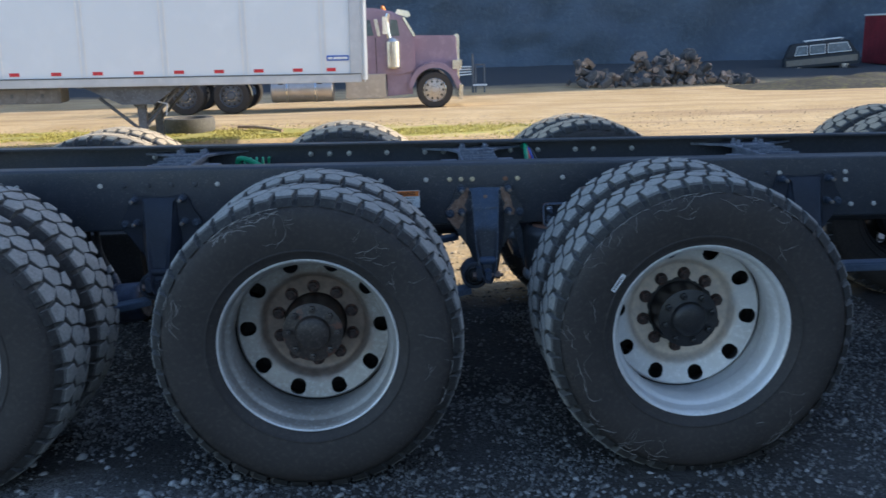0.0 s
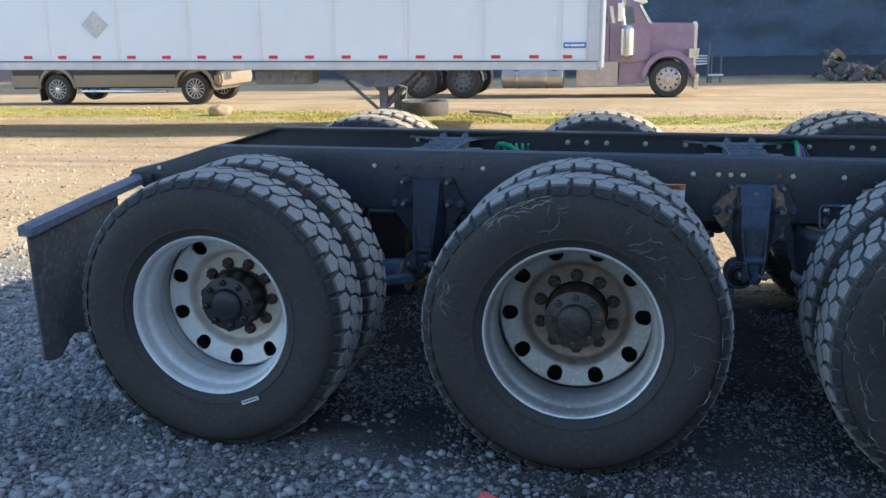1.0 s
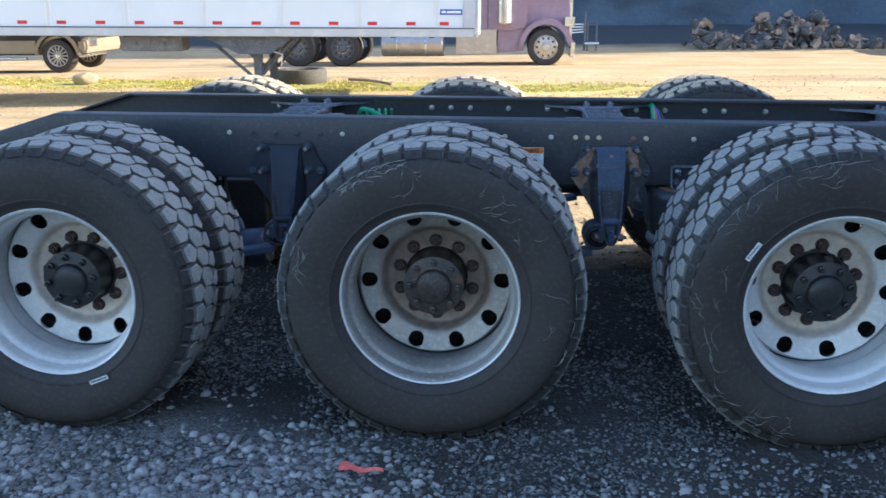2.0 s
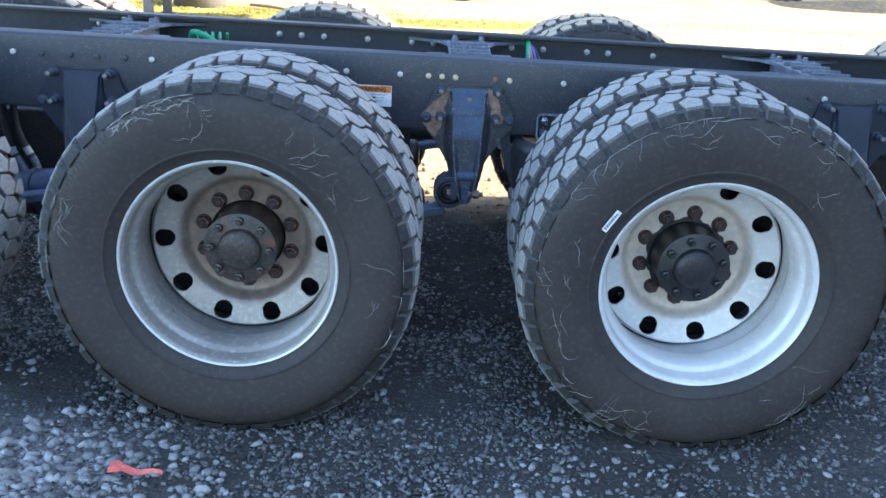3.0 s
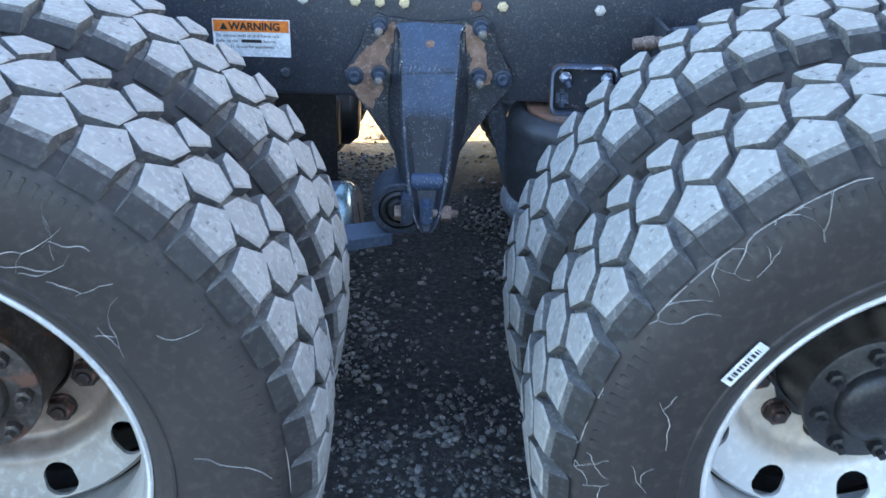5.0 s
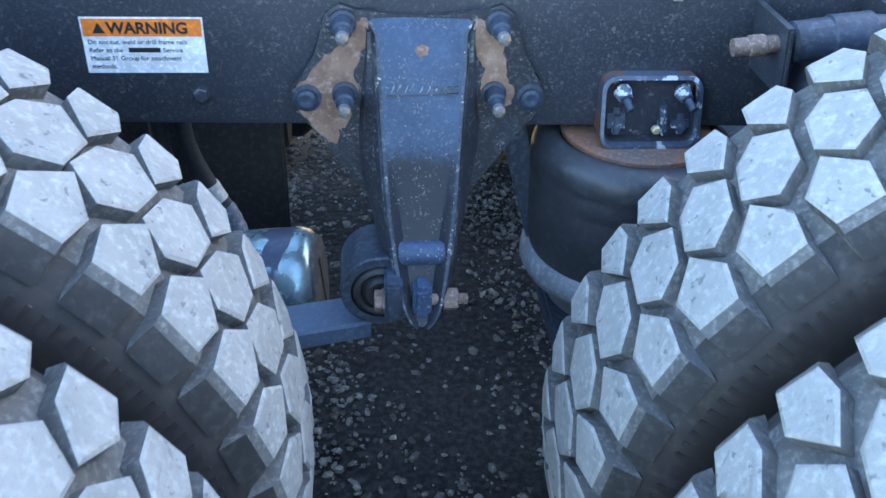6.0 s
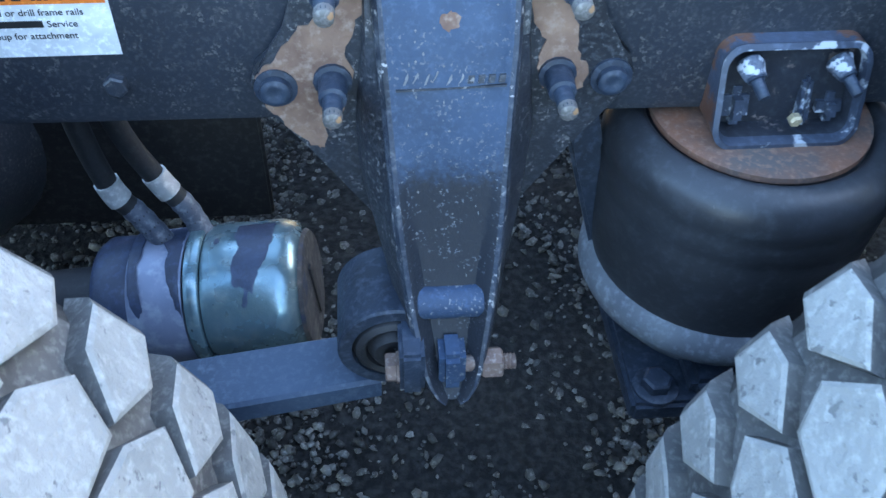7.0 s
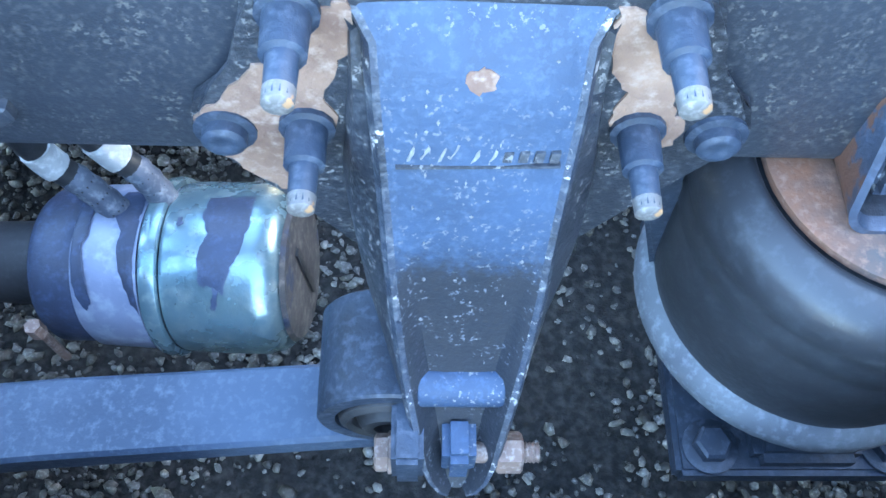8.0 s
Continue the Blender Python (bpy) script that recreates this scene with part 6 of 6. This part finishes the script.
def pickup():
    base = -0.375
    t = thing("pickup_truck", "black and tan pickup with chrome spoked wheels", "pickup", pose(-10.88, 18.5, base))
    r, wb = 0.405, -3.96
    top = [(-5.3, 0.42)] + arch(wb, 0.42, 0.5) + arch(0, 0.42, 0.5) + [(0.55, 0.42), (0.62, 0.75), (0.66, 1.15), (-0.9, 1.2), (-1.5, 1.78), (-3.0, 1.8), (-3.2, 1.25), (-5.3, 1.22)]
    part("body", slab(top, 0.0, 1.85, bevel=0.04), BLACK_PAINT, t, "black upper body", smooth=40)
    for a, b in ((-5.3, wb - 0.52), (wb + 0.52, -0.52)):
        part("lower_panel", slab([(a, 0.46), (b, 0.46), (b, 0.77), (a, 0.77)], -0.02, 0.05, bevel=0.01), TAN_PAINT, t, "tan lower side panel")
    for x in (wb, 0.0):
        part("wheel_flare", slab(arch(x, 0.42, 0.57) + arch(x, 0.42, 0.5)[::-1], -0.03, 0.08, bevel=0.01), TAN_PAINT, t, "tan wheel flare")
    part("bumper", slab([(0.5, 0.5), (0.72, 0.47), (0.77, 0.6), (0.75, 0.78), (0.52, 0.8)], -0.02, 1.87, bevel=0.05), TAN_PAINT, t, "tan front bumper", smooth=40)
    part("headlight", slab([(0.62, 0.62), (0.79, 0.62), (0.79, 0.84), (0.62, 0.84)], 0.1, 0.5, bevel=0.02), CHROME, t)
    part("bumper_bar", tube([(0.55, -0.02, 0.4), (0.76, 0.05, 0.42), (0.8, 0.9, 0.43)], 0.03, 8), CHROME, t)
    part("side_step", tube([(-3.2, -0.06, 0.36), (-0.75, -0.06, 0.35)], 0.04, 10), CHROME, t, "chrome side step")
    for x in (wb, 0.0):
        road_wheel("wheel", x, 0.0, r, r, 0.27, t, True, "chrome spoked wheel")
        road_wheel("wheel", x, 1.58, r, r, 0.27, t, True, "chrome spoked wheel")
    part("mud_flap", slab([(wb - 0.55, 0.1), (wb - 0.52, 0.1), (wb - 0.52, 0.5), (wb - 0.55, 0.5)], 0.0, 0.3), RUBBER, t)
    return t


def wagon():
    t = thing("station_wagon", "old wood-sided station wagon with a roof rack", "car", pose(17.75, 38.5, -0.92, 0, -5, -20) @ Matrix.Diagonal((0.68, 0.84, 0.88, 1)))
    lower = [(-0.1, 0.35), (4.5, 0.35), (4.55, 0.85), (4.5, 0.95), (-0.15, 0.9), (-0.2, 0.6)]
    part("body", slab(lower, 0.0, 1.8, bevel=0.06), WAGON_DARK, t, "dark blue lower body", smooth=40)
    part("wood_panel", slab([(0.0, 0.5), (4.4, 0.5), (4.4, 0.82), (0.0, 0.8)], -0.02, 0.05, bevel=0.01), WAGON_TAN, t, "tan wood-look side panel")
    part("cabin", slab([(-0.1, 0.92), (4.4, 0.95), (3.95, 1.55), (3.7, 1.6), (0.55, 1.6), (0.3, 1.55)], 0.06, 1.74, bevel=0.05), WAGON_DARK, t, "dark blue-black upper cabin", smooth=40)
    for loop in ([(0.55, 1.02), (1.35, 1.02), (1.35, 1.47), (0.72, 1.47)], [(1.5, 1.02), (2.45, 1.02), (2.45, 1.47), (1.5, 1.47)], [(2.62, 1.02), (4.05, 1.02), (3.8, 1.47), (2.62, 1.47)]):
        part("side_window", slab(loop, 0.035, 0.07), WAGON_GLASS, t, "grey-blue side window")
        edge = loop + [loop[0]]
        for a, b in zip(edge, edge[1:]):
            part("window_trim", tube([(a[0], 0.035, a[1]), (b[0], 0.035, b[1])], 0.02, 6), POST, t)
    part("windscreen", slab([(0.02, 1.0), (0.1, 1.0), (0.5, 1.5), (0.42, 1.52)], 0.2, 1.6), GLASS_DARK, t)
    for y in (0.3, 1.5):
        part("rack_rail", tube([(1.2, y, 1.7), (3.6, y, 1.7)], 0.025, 8), POST, t, "roof rack rail")
    for x in (1.3, 2.4, 3.5):
        part("rack_bar", tube([(x, 0.3, 1.7), (x, 1.5, 1.7)], 0.02, 6), POST, t)
        part("rack_foot", tube([(x, 0.3, 1.58), (x, 0.3, 1.7)], 0.02, 6), POST, t)
    for x in (0.75, 3.6):
        road_wheel("wheel", x, 0.02, 0.33, 0.33, 0.2, t, False, "wheel")
    return t


def red_box():
    t = thing("red_truck_box", "dark red steel truck body with white marks", "container", pose(22.35, 38.4, -0.7))
    red = material("dark_red_paint", (0.2, 0.02, 0.03), 0.5, scale=1.5, fine=10, bump=0.05)
    bm = bmesh.new()
    box(bm, 0, 4.5, 0, 2.4, 0.2, 2.45, bevel=0.04)
    part("body", bm, red, t)
    top = bmesh.new()
    box(top, -0.03, 4.53, -0.03, 2.43, 2.42, 2.5, bevel=0.02)
    part("top_rim", top, POST, t)
    for z in (0.6, 1.15, 1.7):
        rib = bmesh.new()
        box(rib, 0.02, 4.48, -0.05, 0.0, z, z + 0.08, bevel=0.01)
        part("rib", rib, red, t)
    part("mark", slab([(0.35, 1.75), (0.43, 1.75), (0.43, 2.08), (0.8, 2.1), (0.8, 2.18), (0.35, 2.16)], -0.062, -0.052), WHITE, t)
    return t


trailer()
far_truck()
pickup()
wagon()
red_box()

# heap of cut log rounds
BARK = material("bark", (0.115, 0.11, 0.107), 0.95, dark=(0.05, 0.047, 0.045), scale=5, fine=24, bump=0.8)
CUT = material("cut_wood", (0.36, 0.26, 0.19), 0.9, dark=(0.2, 0.15, 0.12), scale=6, fine=30, bump=0.2)


def log_round(seed):
    """A sawn round, or a wedge split off one, with torn faces."""
    rng = random.Random(seed)
    bm = bmesh.new()
    full = seed % 4 == 0
    arc = 2 * math.pi if full else rng.uniform(1.2, 2.9)
    n, ends = 18 if full else 9, []
    for y in (-0.25, -0.22, 0.0, 0.22, 0.25):
        r = 0.33 if abs(y) > 0.24 else 0.36
        ring = [bm.verts.new((r * math.cos(arc * k / (n if full else n - 1)), y, r * math.sin(arc * k / (n if full else n - 1)))) for k in range(n)]
        if not full:
            ring.append(bm.verts.new((0.02, y, 0.02)))
        ends.append(ring)
    for a, b in zip(ends, ends[1:]):
        for k in range(len(a)):
            split_face = not full and k >= n - 1
            bm.faces.new((a[k], a[(k + 1) % len(a)], b[(k + 1) % len(a)], b[k])).material_index = int(split_face)
    for end in (ends[0], ends[-1]):
        bm.faces.new(end).material_index = 1
    for v in bm.verts:
        v.co *= 1 + 0.3 * noise.noise(v.co * 3.5 + Vector((seed * 3.1, 0, 0)))
    return mesh_of("log_round", bm, (BARK, CUT), 40)


rng = random.Random(8)
for k in range(300):
    heap = rng.choice(((7.2, 0.75, 4), (9.4, 0.8, 5), (10.6, 0.9, 5), (11.5, 0.8, 5), (10.4, 0.9, 4), (8.4, 0.8, 2), (12.8, 0.9, 1)))
    level = rng.randrange(heap[2])
    x, y = heap[0] + rng.uniform(-1, 1) * heap[1] * (1 - 0.25 * level), 31.6 + rng.uniform(-0.7, 0.9) + 0.3 * level
    s = rng.uniform(0.28, 0.66)
    log = put("log_round", shared("log%d" % (k % 12), lambda: log_round(k % 12)), None, "", pose(x, y, -0.7 + 0.27 * s + 0.22 * level, rng.uniform(-90, 90), rng.uniform(0, 360), rng.uniform(-90, 90)) @ Matrix.Diagonal((s * rng.uniform(0.5, 1.0), s * rng.uniform(0.8, 1.9), s * rng.uniform(0.6, 1.0), 1)))
    tagged(log, "rough split log in a firewood heap", "log", "firewood heap")

# lying tyre, rocks, branch by the landing gear
old = part("old_tyre", lathe([(0.0, 0.3), (0.0, 0.42), (0.05, 0.44), (0.2, 0.44), (0.25, 0.42), (0.25, 0.3), (0.2, 0.26), (0.05, 0.26)], 48, "z", close=True)[0], DUSTY_RUBBER, None, "", pose(-4.23, 15.9, ground_z(-4.23, 15.9)) @ Matrix.Scale(1.165, 4), smooth=40)
tagged(old, "old dusty grey tyre lying flat on the dirt", "tyre")
for x, y, s in ((-8.86, 15.7, 0.2), (-5.07, 16.1, 0.15)):
    bm = bmesh.new()
    bmesh.ops.create_icosphere(bm, subdivisions=3, radius=1)
    for v in bm.verts:
        v.co = Vector((v.co.x * 1.3, v.co.y, v.co.z * 0.8)) * (1 + 0.25 * noise.noise(v.co * 1.7 + Vector((x, y, 0))))
    tagged(part("rock", bm, PALE_STONE, None, "", pose(x, y, ground_z(x, y) + 0.5 * s) @ Matrix.Scale(s, 4), smooth=30), "tan field rock on the grass strip", "rock")
branch = part("branch", tube(bent([(-3.26, 16.0, ground_z(-3.26, 16) + 0.06), (-2.74, 15.6, ground_z(-2.74, 15.6) + 0.07), (-2.22, 15.1, ground_z(-2.22, 15.1) + 0.04)]), 0.03, 8), CUT)
tagged(branch, "dry broken branch lying on the grass", "branch")

# low bank of dirt and weeds before the wagon, its shade in the colour
bm = bmesh.new()
grid = []
for j in range(13):
    grid.append([])
    for i in range(41):
        u, v = i / 40, j / 12
        x, y = 11.5 + 14 * u, 26.3 + 4.5 * v
        h = 0.42 * math.sin(math.pi * v) ** 0.7 * min(1.0, 4 * u, 4 * (1 - u)) * (0.8 + 0.4 * noise.noise((x * 0.8, y * 0.8, 0)))
        grid[-1].append(bm.verts.new((x, y, -0.72 + h)))
for a, b in zip(grid, grid[1:]):
    for i in range(40):
        bm.faces.new((a[i], a[i + 1], b[i + 1], b[i]))
tagged(part("dirt_bank", bm, material("shaded_bank_dirt", (0.04, 0.038, 0.033), 0.95, dark=(0.022, 0.022, 0.022), light=(0.11, 0.115, 0.035), scale=0.8, fine=5, bump=0.6), smooth=60), "low bank of dirt and weeds, coloured dark for shade", "bank", kind="structure")

# pole and pipe rack
rack = thing("pipe_rack", "steel pole and low rack holding pale pipes", "rack", pose(2.65, 30.5, -0.7) @ Matrix.Scale(0.85, 4))
part("pole", tube([(0, 0, 0), (0, 0, 1.66)], 0.05, 10), GREY_STEEL, rack)
for dx in (0.12, 0.5):
    part("upright", tube([(dx, 0, 0), (dx, 0, 1.2)], 0.035, 8), GREY_STEEL, rack)
part("top_bar", tube([(0.12, 0, 1.2), (0.5, 0, 1.2)], 0.035, 8), GREY_STEEL, rack)
for k in range(4):
    part("pipe", tube([(-0.75, 0.05 * k, 0.75 + 0.12 * k), (0.0, 0.05 * k, 0.8 + 0.1 * k)], 0.03, 8), POST, rack, "pale pipe")
shelf = bmesh.new()
box(shelf, 0.0, 0.6, -0.2, 0.2, 0.3, 0.36)
part("shelf", shelf, POST, rack)

# grass strip
GRASS = material("dry_grass", (0.42, 0.37, 0.1), 0.8, dark=(0.33, 0.29, 0.07), light=(0.52, 0.45, 0.17), scale=0.8, fine=8, bump=0, per_piece=0.35)


def grass(count, seed):
    g = np.random.default_rng(seed)
    n = 0
    vs, fs = [], []
    while n < count:
        x = g.uniform(-20, 3.4)
        y = 15.3 - 0.12 * (x + 4.7) + g.normal() * 0.64
        if noise.noise((x * 0.7, y * 1.2, 4.0)) < -0.12:
            continue
        z, h, a = ground_z(x, y), g.uniform(0.012, 0.04), g.uniform(0, 6.28)
        dx, dy, w = math.cos(a), math.sin(a), 0.012
        lean = g.uniform(0.2, 0.9) * h
        k = len(vs)
        vs += [(x - dx * w, y - dy * w, z), (x + dx * w, y + dy * w, z), (x - dy * lean, y + dx * lean, z + h)]
        fs.append((k, k + 1, k + 2))
        n += 1
    mesh = bpy.data.meshes.new("grass")
    mesh.from_pydata(vs, [], fs)
    mesh.materials.append(GRASS)
    tagged(new("grass", mesh), "strip of dry yellow-green grass along the dirt", "grass", kind="stuff")


grass(30000, 6)

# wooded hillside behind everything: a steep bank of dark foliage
# distance haze is put into the leaf colour as blue
LEAVES = material("hazy_foliage", (0.083, 0.108, 0.142), 0.9, dark=(0.072, 0.094, 0.124), light=(0.1, 0.126, 0.158), scale=0.5, fine=3.5, bump=0.8)
nx, nz = 320, 80


def wooded_bank(m):
    """A steep bank of trees: crowns bulging out of a leaning sheet."""
    bm = bmesh.new()
    grid = []
    for j in range(nz + 1):
        row = []
        for i in range(nx + 1):
            x, h = -110 + 230 * i / nx, 34 * j / nz
            p = Vector((x * 0.35, h * 0.35, 2.0))
            y = 0.28 * h + 0.7 * noise.noise(p) + 0.6 * noise.noise(p * 2.7) + 0.35 * noise.noise(p * 6.0)
            row.append(bm.verts.new((x, y, h)))
        grid.append(row)
    for a, b in zip(grid, grid[1:]):
        for i in range(nx):
            bm.faces.new((a[i], a[i + 1], b[i + 1], b[i]))
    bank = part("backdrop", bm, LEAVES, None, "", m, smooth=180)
    return tagged(bank, "dark wooded hillside, blue haze put into its colour", "hillside", kind="structure")


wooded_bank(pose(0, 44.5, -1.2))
# a copy added out of view to shade the far end of the yard
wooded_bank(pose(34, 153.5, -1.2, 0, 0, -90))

# tall wall added out of view to cast the shade over the chassis
bm = bmesh.new()
box(bm, 8.5, 8.8, -18, 3.15, -0.1, 8)
tagged(part("shade_wall", bm, material("wall_paint", (0.45, 0.46, 0.48), 0.8, scale=0.5, fine=6)), "plain grey wall added out of view to shade the chassis", "wall", kind="structure")
